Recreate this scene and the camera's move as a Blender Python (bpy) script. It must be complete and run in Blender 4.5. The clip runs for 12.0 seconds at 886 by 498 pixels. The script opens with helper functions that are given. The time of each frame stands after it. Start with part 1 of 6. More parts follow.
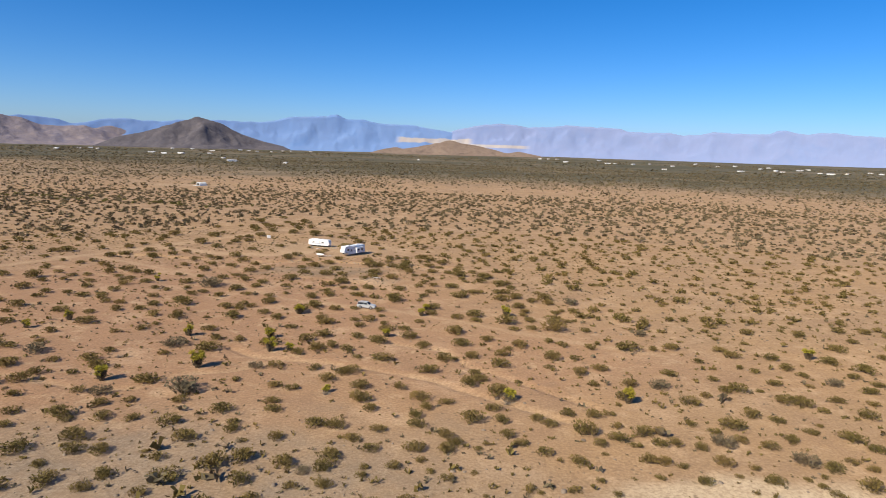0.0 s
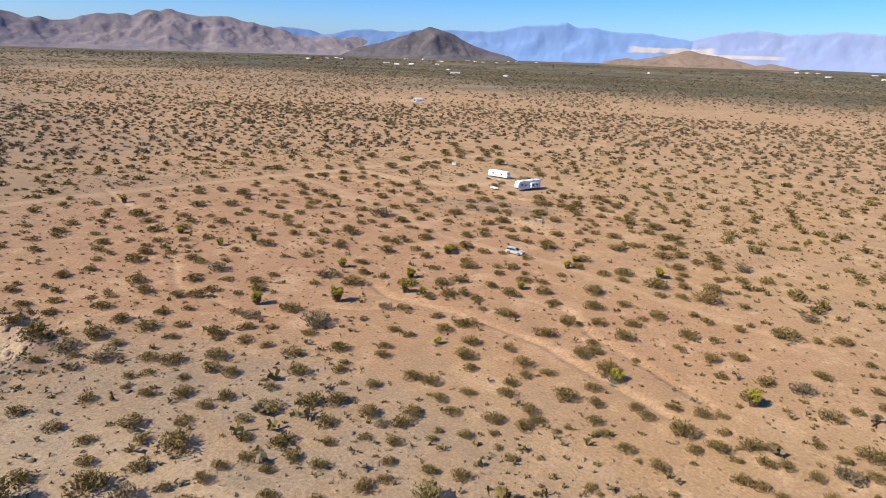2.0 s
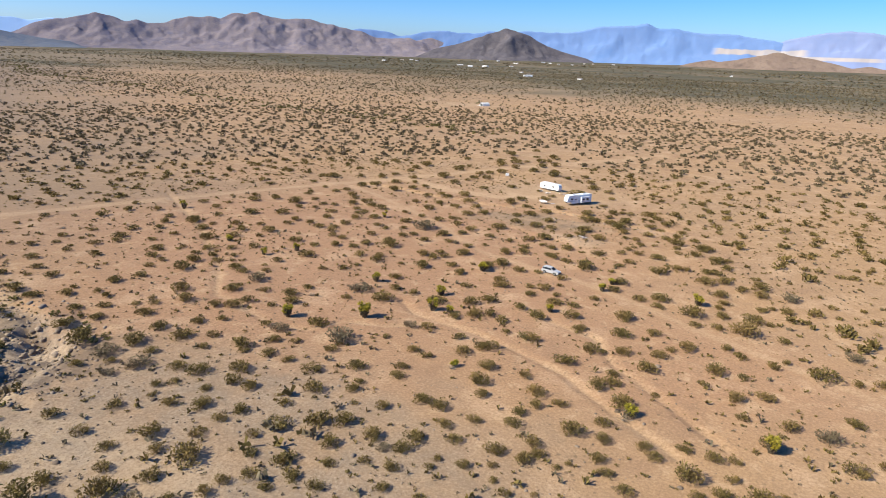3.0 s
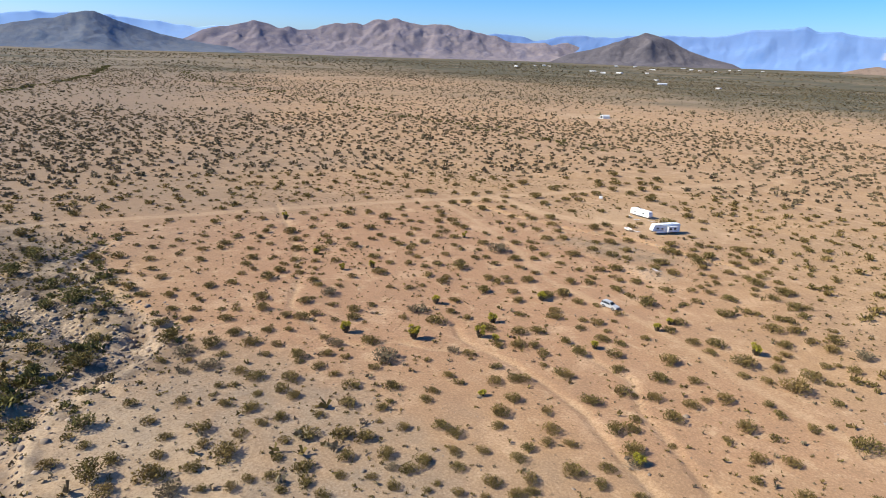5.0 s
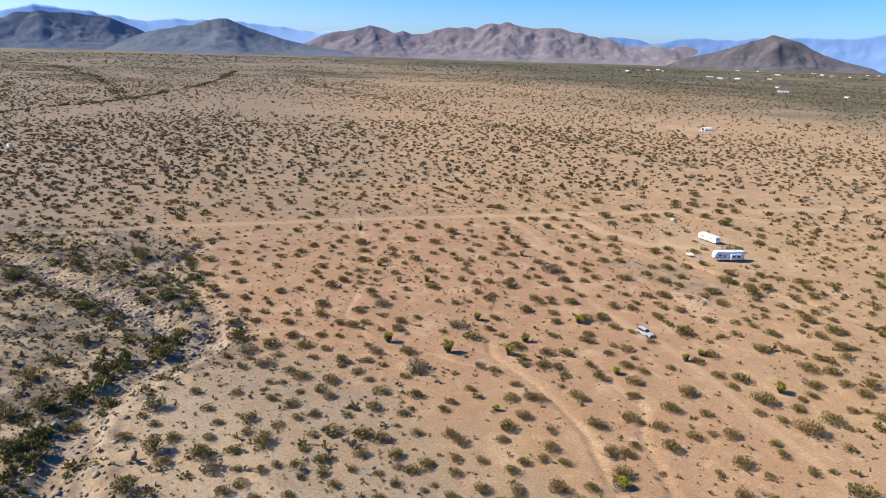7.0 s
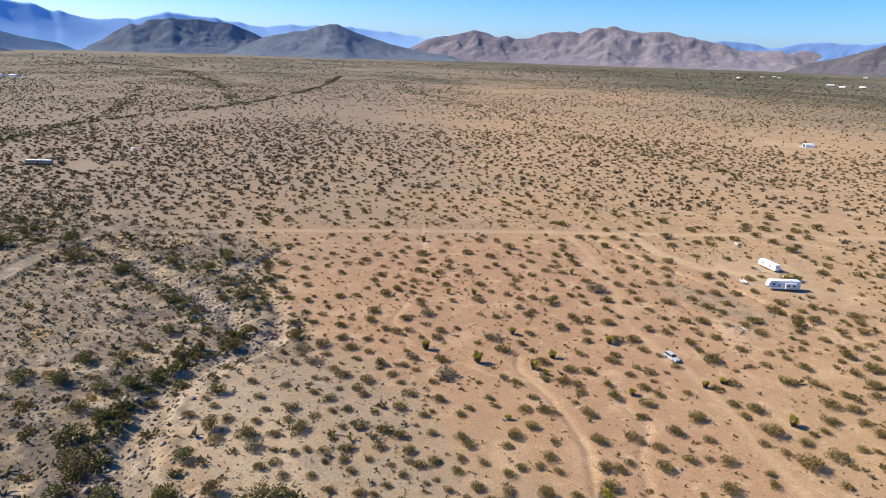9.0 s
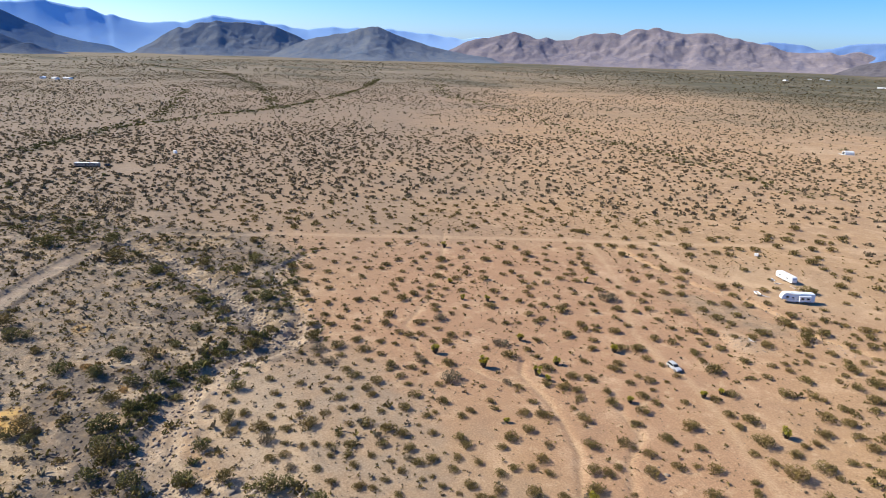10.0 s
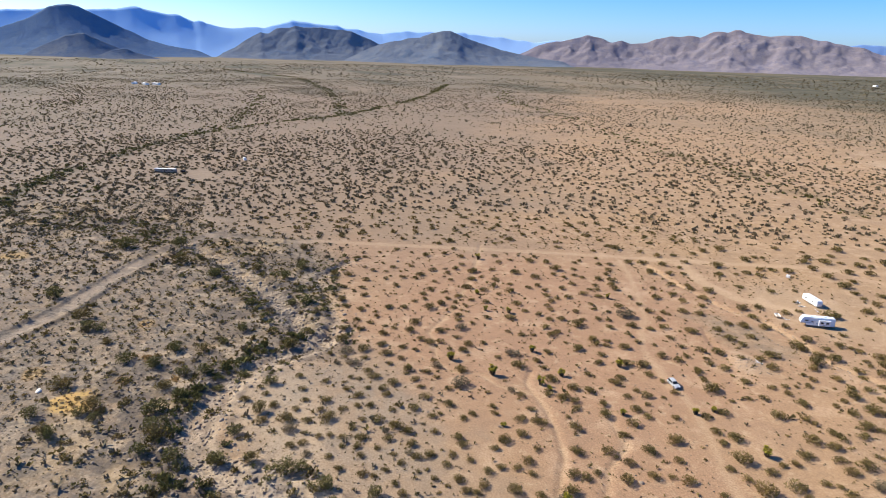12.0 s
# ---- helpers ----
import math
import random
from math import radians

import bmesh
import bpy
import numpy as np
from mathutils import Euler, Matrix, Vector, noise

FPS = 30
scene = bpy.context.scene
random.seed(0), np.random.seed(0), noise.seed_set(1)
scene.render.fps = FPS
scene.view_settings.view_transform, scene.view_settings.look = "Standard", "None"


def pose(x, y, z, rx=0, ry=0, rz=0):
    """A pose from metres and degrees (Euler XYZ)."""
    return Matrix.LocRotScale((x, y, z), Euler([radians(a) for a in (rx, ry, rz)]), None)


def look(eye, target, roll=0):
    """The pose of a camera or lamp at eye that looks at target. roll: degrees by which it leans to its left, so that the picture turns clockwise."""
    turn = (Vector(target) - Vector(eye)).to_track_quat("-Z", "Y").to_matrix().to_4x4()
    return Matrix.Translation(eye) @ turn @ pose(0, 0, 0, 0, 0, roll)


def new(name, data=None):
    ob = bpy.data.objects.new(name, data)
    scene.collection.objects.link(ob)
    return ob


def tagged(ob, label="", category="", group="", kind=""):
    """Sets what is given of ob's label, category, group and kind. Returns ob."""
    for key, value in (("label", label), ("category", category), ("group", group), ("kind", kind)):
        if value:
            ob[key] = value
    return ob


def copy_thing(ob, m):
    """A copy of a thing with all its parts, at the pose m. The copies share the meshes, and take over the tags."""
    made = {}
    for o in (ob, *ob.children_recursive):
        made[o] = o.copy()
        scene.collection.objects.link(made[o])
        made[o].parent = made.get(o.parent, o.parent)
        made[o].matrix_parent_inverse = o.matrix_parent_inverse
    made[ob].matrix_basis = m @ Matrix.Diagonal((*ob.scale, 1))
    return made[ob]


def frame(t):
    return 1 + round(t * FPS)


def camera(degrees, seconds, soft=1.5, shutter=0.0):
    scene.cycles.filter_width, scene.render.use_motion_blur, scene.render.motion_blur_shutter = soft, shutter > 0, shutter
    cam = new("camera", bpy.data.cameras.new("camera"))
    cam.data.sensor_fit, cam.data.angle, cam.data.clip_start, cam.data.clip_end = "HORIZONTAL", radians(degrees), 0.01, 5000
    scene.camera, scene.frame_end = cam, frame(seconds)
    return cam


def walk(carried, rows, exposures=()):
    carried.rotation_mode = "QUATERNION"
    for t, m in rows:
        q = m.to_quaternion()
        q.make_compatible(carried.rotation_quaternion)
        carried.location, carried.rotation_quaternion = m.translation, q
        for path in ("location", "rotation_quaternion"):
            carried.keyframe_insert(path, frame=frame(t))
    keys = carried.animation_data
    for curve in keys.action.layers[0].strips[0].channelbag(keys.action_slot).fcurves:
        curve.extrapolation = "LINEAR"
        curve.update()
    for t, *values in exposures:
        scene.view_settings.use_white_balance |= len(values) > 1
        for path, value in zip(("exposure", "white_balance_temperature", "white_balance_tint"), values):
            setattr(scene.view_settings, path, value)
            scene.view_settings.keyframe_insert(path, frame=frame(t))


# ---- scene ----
cam = camera(69.3, 12.0, soft=0.7, shutter=0.4)
PATH = [
    (0, (4.104, -1.286, 40.045), (4.061, 0.69, 39.737), 1.8),
    (0.5, (7.997, -0.068, 41.826), (7.812, 1.893, 41.478), 1.8),
    (1, (11.898, 1.453, 43.859), (11.545, 3.362, 43.379), 1.9),
    (1.5, (15.548, 3.087, 45.884), (15.034, 4.933, 45.311), 2),
    (2, (19.294, 5.027, 48.074), (18.619, 6.815, 47.483), 2),
    (2.5, (23.003, 7.106, 50.203), (22.22, 8.848, 49.609), 2),
    (4.5, (38.421, 12.068, 58.282), (37.3, 13.614, 57.686), 2),
    (5, (42.454, 12.729, 60.427), (41.257, 14.216, 59.829), 2),
    (5.5, (46.75, 13.463, 62.551), (45.485, 14.893, 61.952), 2),
    (6, (51.166, 14.115, 64.617), (49.843, 15.491, 64.019), 1.9),
    (6.5, (55.724, 14.697, 66.818), (54.347, 16.018, 66.219), 1.9),
    (7, (60.375, 15.369, 69.09), (58.947, 16.633, 68.489), 1.8),
    (9, (79.246, 19.294, 77.756), (77.639, 20.321, 77.155), 1.8),
    (9.5, (84.205, 20.512, 80.149), (82.566, 21.488, 79.548), 1.7),
    (10, (89.044, 21.981, 82.368), (87.377, 22.908, 81.767), 1.7),
    (10.5, (93.989, 23.452, 84.754), (92.296, 24.33, 84.153), 1.6),
    (11, (98.91, 25.003, 87.121), (97.193, 25.835, 86.521), 1.6),
    (11.5, (103.726, 26.721, 89.381), (101.987, 27.506, 88.781), 1.6),
    (12, (108.647, 28.474, 91.788), (106.887, 29.211, 91.188), 1.5),
]
walk(cam, [(t, look(eye, target, roll)) for t, eye, target, roll in PATH], [(0.0, 0.32, 7100, 10), (1.0, 0.45, 7000, 10), (2.5, 0.62, 6800, 9), (5.0, 0.68, 6550, 8), (9.0, 0.73, 6450, 8), (12.0, 0.76, 6450, 9)])

# ---- world, sun ----
SUN_AZ, SUN_EL = 225.0, 38.0          # degrees: the sun stands behind and to the left of the first view
world = bpy.data.worlds.new("world")
scene.world = world
world.use_nodes = True
wn, wl = world.node_tree.nodes, world.node_tree.links
sky = wn.new("ShaderNodeTexSky")
sky.sky_type, sky.sun_disc = "NISHITA", False
sky.sun_elevation, sky.sun_rotation = radians(SUN_EL), radians(SUN_AZ)
sky.altitude, sky.air_density, sky.dust_density, sky.ozone_density = 900.0, 0.75, 1.6, 5.0
wn["Background"].inputs["Strength"].default_value = 0.114
vivid = wn.new("ShaderNodeHueSaturation")
vivid.inputs["Saturation"].default_value = 1.26
cool = wn.new("ShaderNodeMix")
cool.data_type, cool.blend_type = "RGBA", "MULTIPLY"
cool.inputs[0].default_value, cool.inputs[7].default_value = 1.0, (0.93, 0.98, 1.12, 1)
wl.new(sky.outputs[0], cool.inputs[6]), wl.new(cool.outputs[2], vivid.inputs["Color"])
wl.new(vivid.outputs[0], wn["Background"].inputs["Color"])
sun = new("sun", bpy.data.lights.new("sun", "SUN"))
sun.data.energy, sun.data.angle, sun.data.color = 5.1, radians(0.53), (1.0, 0.925, 0.76)
SUN_DIR = Vector((math.sin(radians(SUN_AZ)) * math.cos(radians(SUN_EL)), math.cos(radians(SUN_AZ)) * math.cos(radians(SUN_EL)), math.sin(radians(SUN_EL))))
sun.matrix_world = look(SUN_DIR * 100, (0, 0, 0))


# ---- materials ----
class Nodes:
    """Short hand for building a node material."""

    def __init__(self, name):
        self.m = bpy.data.materials.new(name)
        self.m.use_nodes = True
        self.n, self.l = self.m.node_tree.nodes, self.m.node_tree.links
        self.b = self.n["Principled BSDF"]
        self.b.inputs["Specular IOR Level"].default_value = 0.25

    def put(self, socket, value):
        if isinstance(value, bpy.types.NodeSocket):
            self.l.new(value, socket)
        elif isinstance(value, (tuple, list)) and len(value) == 3 and socket.type == "RGBA":
            socket.default_value = (*value, 1)
        else:
            socket.default_value = value

    def coord(self, scale=1.0):
        g = self.n.new("ShaderNodeNewGeometry")
        if scale == 1.0:
            return g.outputs["Position"]
        v = self.n.new("ShaderNodeVectorMath")
        v.operation = "MULTIPLY"
        self.put(v.inputs[0], g.outputs["Position"])
        v.inputs[1].default_value = scale if isinstance(scale, tuple) else (scale,) * 3
        return v.outputs[0]

    def noise(self, scale, detail=4.0, rough=0.55, vec=None, distort=0.0):
        t = self.n.new("ShaderNodeTexNoise")
        self.put(t.inputs["Vector"], vec or self.coord())
        t.inputs["Scale"].default_value, t.inputs["Detail"].default_value = scale, detail
        t.inputs["Roughness"].default_value, t.inputs["Distortion"].default_value = rough, distort
        return t.outputs["Fac"]

    def cells(self, scale, vec=None, out="Distance"):
        t = self.n.new("ShaderNodeTexVoronoi")
        self.put(t.inputs["Vector"], vec or self.coord())
        t.inputs["Scale"].default_value = scale
        return t.outputs[out]

    def ramp(self, fac, lo, hi, a=0.0, b=1.0):
        t = self.n.new("ShaderNodeMapRange")
        t.interpolation_type = "SMOOTHSTEP"
        for k, v in zip((0, 1, 2, 3, 4), (fac, lo, hi, a, b)):
            self.put(t.inputs[k], v)
        return t.outputs[0]

    def math(self, op, a, b=0.0):
        t = self.n.new("ShaderNodeMath")
        t.operation = op
        self.put(t.inputs[0], a), self.put(t.inputs[1], b)
        return t.outputs[0]

    def mix(self, fac, a, b, blend="MIX"):
        t = self.n.new("ShaderNodeMix")
        t.data_type, t.blend_type = "RGBA", blend
        self.put(t.inputs[0], fac), self.put(t.inputs[6], a), self.put(t.inputs[7], b)
        return t.outputs[2]

    def attr(self, name):
        t = self.n.new("ShaderNodeAttribute")
        t.attribute_name = name
        return t.outputs["Fac"]

    def rand(self):
        return self.n.new("ShaderNodeObjectInfo").outputs["Random"]

    def island(self):
        return self.n.new("ShaderNodeNewGeometry").outputs["Random Per Island"]

    def bump(self, height, strength=0.3, distance=0.05):
        t = self.n.new("ShaderNodeBump")
        t.inputs["Strength"].default_value, t.inputs["Distance"].default_value = strength, distance
        self.put(t.inputs["Height"], height)
        self.put(self.b.inputs["Normal"], t.outputs[0])

    def done(self, color, rough=0.8, metal=0.0):
        self.put(self.b.inputs["Base Color"], color)
        self.put(self.b.inputs["Roughness"], rough)
        self.put(self.b.inputs["Metallic"], metal)
        return self.m


def plain(name, color, rough=0.5, metal=0.0, dirt=0.12, scale=1.5, grime=(0.36, 0.27, 0.19)):
    """Paint, plastic or metal with a little dust and uneven gloss."""
    k = Nodes(name)
    patch = k.noise(scale, 5.0, 0.6)
    c = k.mix(k.ramp(patch, 0.45, 0.8, 0.0, dirt * 2), color, grime)
    return k.done(c, k.ramp(k.noise(scale * 6), 0.2, 0.8, rough * 0.8, min(1.0, rough * 1.25)), metal)


def foliage(name, dark, light, warm, thin=0.12):
    """Small leaves that let a little light through."""
    k = Nodes(name)
    c = k.mix(k.island(), dark, light)
    c = k.mix(k.ramp(k.noise(0.16, 2.0), 0.42, 0.75, 0.0, 0.8), c, warm)
    c = k.mix(k.math("MULTIPLY", k.rand(), 0.3), c, warm)
    k.b.inputs["Specular IOR Level"].default_value = 0.1
    k.done(c, 0.85)
    t, mixer = k.n.new("ShaderNodeBsdfTranslucent"), k.n.new("ShaderNodeMixShader")
    mixer.inputs[0].default_value = thin
    k.put(t.inputs["Color"], c)
    k.l.new(k.b.outputs[0], mixer.inputs[1]), k.l.new(t.outputs[0], mixer.inputs[2])
    k.l.new(mixer.outputs[0], k.n["Material Output"].inputs["Surface"])
    return k.m


M_BUSH = foliage("creosote_leaves", (0.058, 0.047, 0.016), (0.206, 0.161, 0.055), (0.232, 0.154, 0.059))
# creosote leaf tones paled and flattened to carry distance haze
M_FAR = foliage("far_scrub_hazed_leaves", (0.100, 0.081, 0.046), (0.178, 0.145, 0.084), (0.190, 0.137, 0.082))
M_GREY = foliage("bursage_leaves", (0.114, 0.095, 0.061), (0.190, 0.160, 0.103), (0.182, 0.129, 0.072))
M_TREE = foliage("acacia_leaves", (0.060, 0.058, 0.020), (0.178, 0.162, 0.054), (0.190, 0.150, 0.056))
M_STRAW = foliage("straw", (0.29, 0.185, 0.08), (0.40, 0.265, 0.12), (0.36, 0.22, 0.09))
M_BLADE = foliage("yucca_blades", (0.210, 0.195, 0.028), (0.520, 0.445, 0.062), (0.340, 0.275, 0.048))
M_STEM = plain("stem", (0.099, 0.076, 0.053), 0.9, 0, 0.2, 6)
M_TRUNK = plain("yucca_trunk", (0.076, 0.057, 0.034), 0.95, 0, 0.25, 9)


def ground_material():
    k = Nodes("desert_ground")
    big, mid, fine = k.noise(0.03, 3.0), k.noise(0.22, 6.0, 0.65), k.noise(2.2, 5.0, 0.7)
    c = k.mix(k.ramp(big, 0.35, 0.65), (0.366, 0.231, 0.122), (0.336, 0.219, 0.126))
    c = k.mix(k.math("MULTIPLY", k.attr("red"), k.ramp(mid, 0.25, 0.6, 0.5, 1.0)), c, (0.346, 0.197, 0.114))
    c = k.mix(k.ramp(mid, 0.5, 0.68, 0.0, 0.5), c, (0.281, 0.179, 0.103))
    c = k.mix(k.ramp(mid, 0.31, 0.47, 0.55, 0.0), c, (0.524, 0.365, 0.224))
    wide = k.noise(0.075, 5.0, 0.62)
    c = k.mix(k.ramp(wide, 0.52, 0.68, 0.0, 0.42), c, (0.560, 0.385, 0.240))
    c = k.mix(k.ramp(wide, 0.30, 0.46, 0.45, 0.0), c, (0.262, 0.156, 0.094))
    stones = k.math("MULTIPLY", k.attr("gravel"), k.ramp(mid, 0.3, 0.62, 0.55, 1.0))
    c = k.mix(stones, c, (0.232, 0.176, 0.120))
    c = k.mix(k.math("MULTIPLY", k.attr("dark"), k.ramp(big, 0.3, 0.6, 0.75, 1.0)), c, (0.217, 0.161, 0.112))
    c = k.mix(k.math("MULTIPLY", k.attr("gravel"), k.ramp(k.noise(0.09, 4.0, 0.6), 0.48, 0.64, 0.0, 0.75)), c, (0.152, 0.118, 0.091))
    c = k.mix(k.math("MULTIPLY", k.attr("gravel"), k.ramp(k.noise(0.4, 4.0, 0.65), 0.48, 0.6, 0.0, 0.75)), c, (0.125, 0.097, 0.062))
    c = k.mix(k.math("MULTIPLY", k.attr("grit"), k.ramp(mid, 0.3, 0.6, 0.55, 0.95)), c, (0.305, 0.238, 0.170))
    c = k.mix(k.math("MULTIPLY", k.attr("gravel"), k.ramp(fine, 0.5, 0.62, 0.0, 0.5)), c, (0.380, 0.290, 0.195))
    c = k.mix(k.attr("pale"), c, (0.520, 0.405, 0.272))
    c = k.mix(k.math("MULTIPLY", k.attr("bed"), k.ramp(k.noise(0.32, 5.0, 0.7), 0.42, 0.56, 0.25, 1.0)), c, (0.445, 0.350, 0.258))
    c = k.mix(k.math("MULTIPLY", k.attr("bed"), k.ramp(k.noise(1.1, 5.0, 0.7), 0.46, 0.56, 0.0, 0.7)), c, (0.165, 0.130, 0.098))
    c = k.mix(k.attr("track"), c, k.mix(k.attr("gravel"), (0.479, 0.327, 0.194), (0.327, 0.270, 0.217)))
    c = k.mix(k.ramp(fine, 0.34, 0.60, 0.55, 0.0), c, (0.198, 0.125, 0.072))
    c = k.mix(k.ramp(fine, 0.54, 0.70, 0.0, 0.3), c, (0.52, 0.38, 0.25))
    speck = k.ramp(k.cells(1.3), 0.12, 0.2, 1.0, 0.0)
    c = k.mix(k.math("MULTIPLY", speck, k.math("ADD", k.math("MULTIPLY", k.attr("gravel"), 0.5), 0.2)), c, (0.114, 0.080, 0.053))
    c = k.mix(k.math("MULTIPLY", k.attr("dark"), k.ramp(mid, 0.3, 0.6, 0.5, 0.85)), c, (0.222, 0.158, 0.106))
    rubble = k.math("MULTIPLY", k.attr("gravel"), k.ramp(k.noise(0.13, 6.0, 0.7), 0.47, 0.58, 0.0, 0.8))
    c = k.mix(rubble, c, k.mix(k.ramp(k.noise(0.9, 5.0, 0.7), 0.4, 0.6), (0.098, 0.079, 0.064), (0.215, 0.172, 0.128)))
    c = k.mix(k.math("MULTIPLY", k.attr("gravel"), k.ramp(k.noise(0.19, 5.0, 0.65, None, 0.7), 0.55, 0.66, 0.0, 0.6)), c, (0.400, 0.305, 0.200))
    pebble = k.ramp(k.cells(2.4), 0.16, 0.26, 1.0, 0.0)
    c = k.mix(k.math("MULTIPLY", k.math("MULTIPLY", pebble, k.attr("grit")), k.ramp(k.noise(0.25, 3.0), 0.42, 0.6, 0.0, 0.8)), c, (0.10, 0.078, 0.058))
    c = k.mix(k.math("MULTIPLY", k.attr("straw"), k.ramp(mid, 0.3, 0.6, 0.45, 0.95)), c, (0.47, 0.295, 0.10))
    # dark rubble colour that also holds the shade of the bank
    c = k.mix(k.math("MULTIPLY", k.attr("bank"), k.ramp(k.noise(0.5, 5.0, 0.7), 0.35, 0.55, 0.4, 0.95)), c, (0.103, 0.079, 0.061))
    spots = k.math("MULTIPLY", k.ramp(k.cells(0.62), 0.13, 0.22, 1.0, 0.0), k.ramp(k.noise(0.07, 3.0), 0.45, 0.62, 0.0, 0.75))
    c = k.mix(spots, c, (0.144, 0.099, 0.061))
    far = k.attr("scrub")
    dots = k.ramp(k.noise(0.12, 3.0, 0.7), 0.3, 0.5, 0.5, 1.0)
    c = k.mix(k.math("MULTIPLY", far, dots), c, (0.152, 0.125, 0.080))
    c = k.mix(k.math("MULTIPLY", k.attr("green"), k.ramp(k.noise(0.02, 4.0, 0.7), 0.3, 0.6, 0.65, 1.0)), c, (0.065, 0.061, 0.032))
    patch = k.ramp(k.noise(1.0, 5.0, 0.65, k.coord((0.0022, 0.009, 0.01))), 0.52, 0.66)
    c = k.mix(k.math("MULTIPLY", k.math("MULTIPLY", far, patch), 0.55), c, (0.274, 0.205, 0.137))
    wood = k.ramp(k.noise(1.0, 5.0, 0.65, k.coord((0.004, 0.006, 0.01))), 0.56, 0.68)
    c = k.mix(k.math("MULTIPLY", k.math("MULTIPLY", far, wood), 0.6), c, (0.053, 0.053, 0.034))
    k.bump(k.math("ADD", k.math("MULTIPLY", mid, 1.5), fine), 0.6, 0.2)
    k.b.inputs["Diffuse Roughness"].default_value = 0.17
    return k.done(c, 0.95)


M_GROUND = ground_material()


def mountain_material(name, rock, light, dark, scale=0.012, soft=False, tailings=False):
    k = Nodes(name)
    c = k.mix(k.ramp(k.noise(scale, 6.0, 0.65), 0.35, 0.68), rock, light)
    c = k.mix(k.ramp(k.noise(scale * 0.5, 5.0, 0.7, None, 0.6), 0.5, 0.68), c, dark)
    if tailings:    # pale mine heaps lie along the foot slope
        sep = k.n.new("ShaderNodeSeparateXYZ")
        k.put(sep.inputs[0], k.coord())
        low = k.math("ADD", sep.outputs[2], k.math("MULTIPLY", k.math("SUBTRACT", k.noise(0.008, 4.0), 0.5), 50.0))
        heap = k.math("MULTIPLY", k.math("MULTIPLY", k.ramp(low, 72, 80), k.ramp(low, 112, 120, 1.0, 0.0)), k.math("MULTIPLY", k.ramp(sep.outputs[0], -480, -420), k.ramp(sep.outputs[0], 50, 110, 1.0, 0.0)))
        flat = k.math("MULTIPLY", k.math("MULTIPLY", k.ramp(sep.outputs[2], 58, 62), k.ramp(sep.outputs[2], 78, 84, 1.0, 0.0)), k.math("MULTIPLY", k.ramp(sep.outputs[0], -40, 30), k.ramp(sep.outputs[0], 430, 520, 1.0, 0.0)))
        c = k.mix(k.math("MAXIMUM", heap, flat), c, (0.40, 0.365, 0.355))
    c = k.mix(k.ramp(k.noise(scale * 4.0, 6.0, 0.7, None, 0.8), 0.48, 0.66, 0.0, 0.15 if soft else 0.6), c, dark)
    c = k.mix(k.ramp(k.noise(scale * 3.0, 6.0, 0.7), 0.55, 0.7, 0.0, 0.1 if soft else 0.5), c, light)
    k.bump(k.noise(scale * 4.0, 8.0, 0.7), 0.1 if soft else 0.35, 14.0)
    k.b.inputs["Diffuse Roughness"].default_value = 0.6
    k.b.inputs["Specular IOR Level"].default_value = 0.0
    return k.done(c, 0.95)


# ---- terrain ----
LATTICE = np.random.RandomState(7).rand(256, 256)


def vnoise(x, y, size, seed=0):
    """Smooth value noise, 0 to 1, one bump about size metres wide."""
    u, v = np.asarray(x) / size + seed * 17.3, np.asarray(y) / size + seed * 9.1
    i, j = np.floor(u).astype(int), np.floor(v).astype(int)
    f, g = u - i, v - j
    f, g = f * f * (3 - 2 * f), g * g * (3 - 2 * g)
    a, b = LATTICE[i % 256, j % 256], LATTICE[(i + 1) % 256, j % 256]
    c, d = LATTICE[i % 256, (j + 1) % 256], LATTICE[(i + 1) % 256, (j + 1) % 256]
    return (a * (1 - f) + b * f) * (1 - g) + (c * (1 - f) + d * f) * g


def fractal(x, y, size, seed=0, octaves=4):
    return sum(vnoise(x, y, size / 2 ** o, seed + o) / 2 ** (o + 1) for o in range(octaves)) / (1 - 0.5 ** octaves)


def step(a, b, x):
    s = np.clip((np.asarray(x, float) - a) / (b - a), 0, 1)
    return s * s * (3 - 2 * s)


def away(x, y, line):
    """Distance from points to a polyline."""
    best = np.full(np.shape(x), 1e9)
    for (ax, ay), (bx, by) in zip(line, line[1:]):
        dx, dy = bx - ax, by - ay
        s = np.clip(((x - ax) * dx + (y - ay) * dy) / (dx * dx + dy * dy), 0, 1)
        best = np.minimum(best, np.hypot(x - ax - s * dx, y - ay - s * dy))
    return best


WASH = [(11, 55.2), (-9.2, 40), (-15.5, 34.9), (-18.6, 31.6), (-27.3, 25.5), (-36.6, 24.3), (-46.1, 25.9), (-53.3, 29.8), (-64, 34.9), (-71.5, 43.6), (-75.9, 52.6), (-80.7, 62.4), (-86.7, 70.4)]
BRANCH = [(-82.8, 67.6), (-90, 64.4), (-100, 62.3), (-112, 59.5), (-129, 55.6), (-145.5, 51.4), (-172, 43.4), (-199, 34.3), (-223, 20.7), (-243, 7.4), (-255, -6.5), (-269, -29), (-297, -49), (-340, -73)]
BANK = [(-85.6, 70.4), (-96.6, 74.5), (-113.2, 75.9), (-138, 75.9), (-158.7, 95.2)]
ROAD = [(-196, 67.6), (-189.7, 91.5), (-181.3, 109.4), (-169.2, 133.7), (-155.2, 159.7), (-137.9, 191.8), (-119.6, 224.5), (-102.4, 255.3), (-88.3, 281.2), (-77.3, 299.5), (-55.2, 338.1), (-27.6, 386.4)]
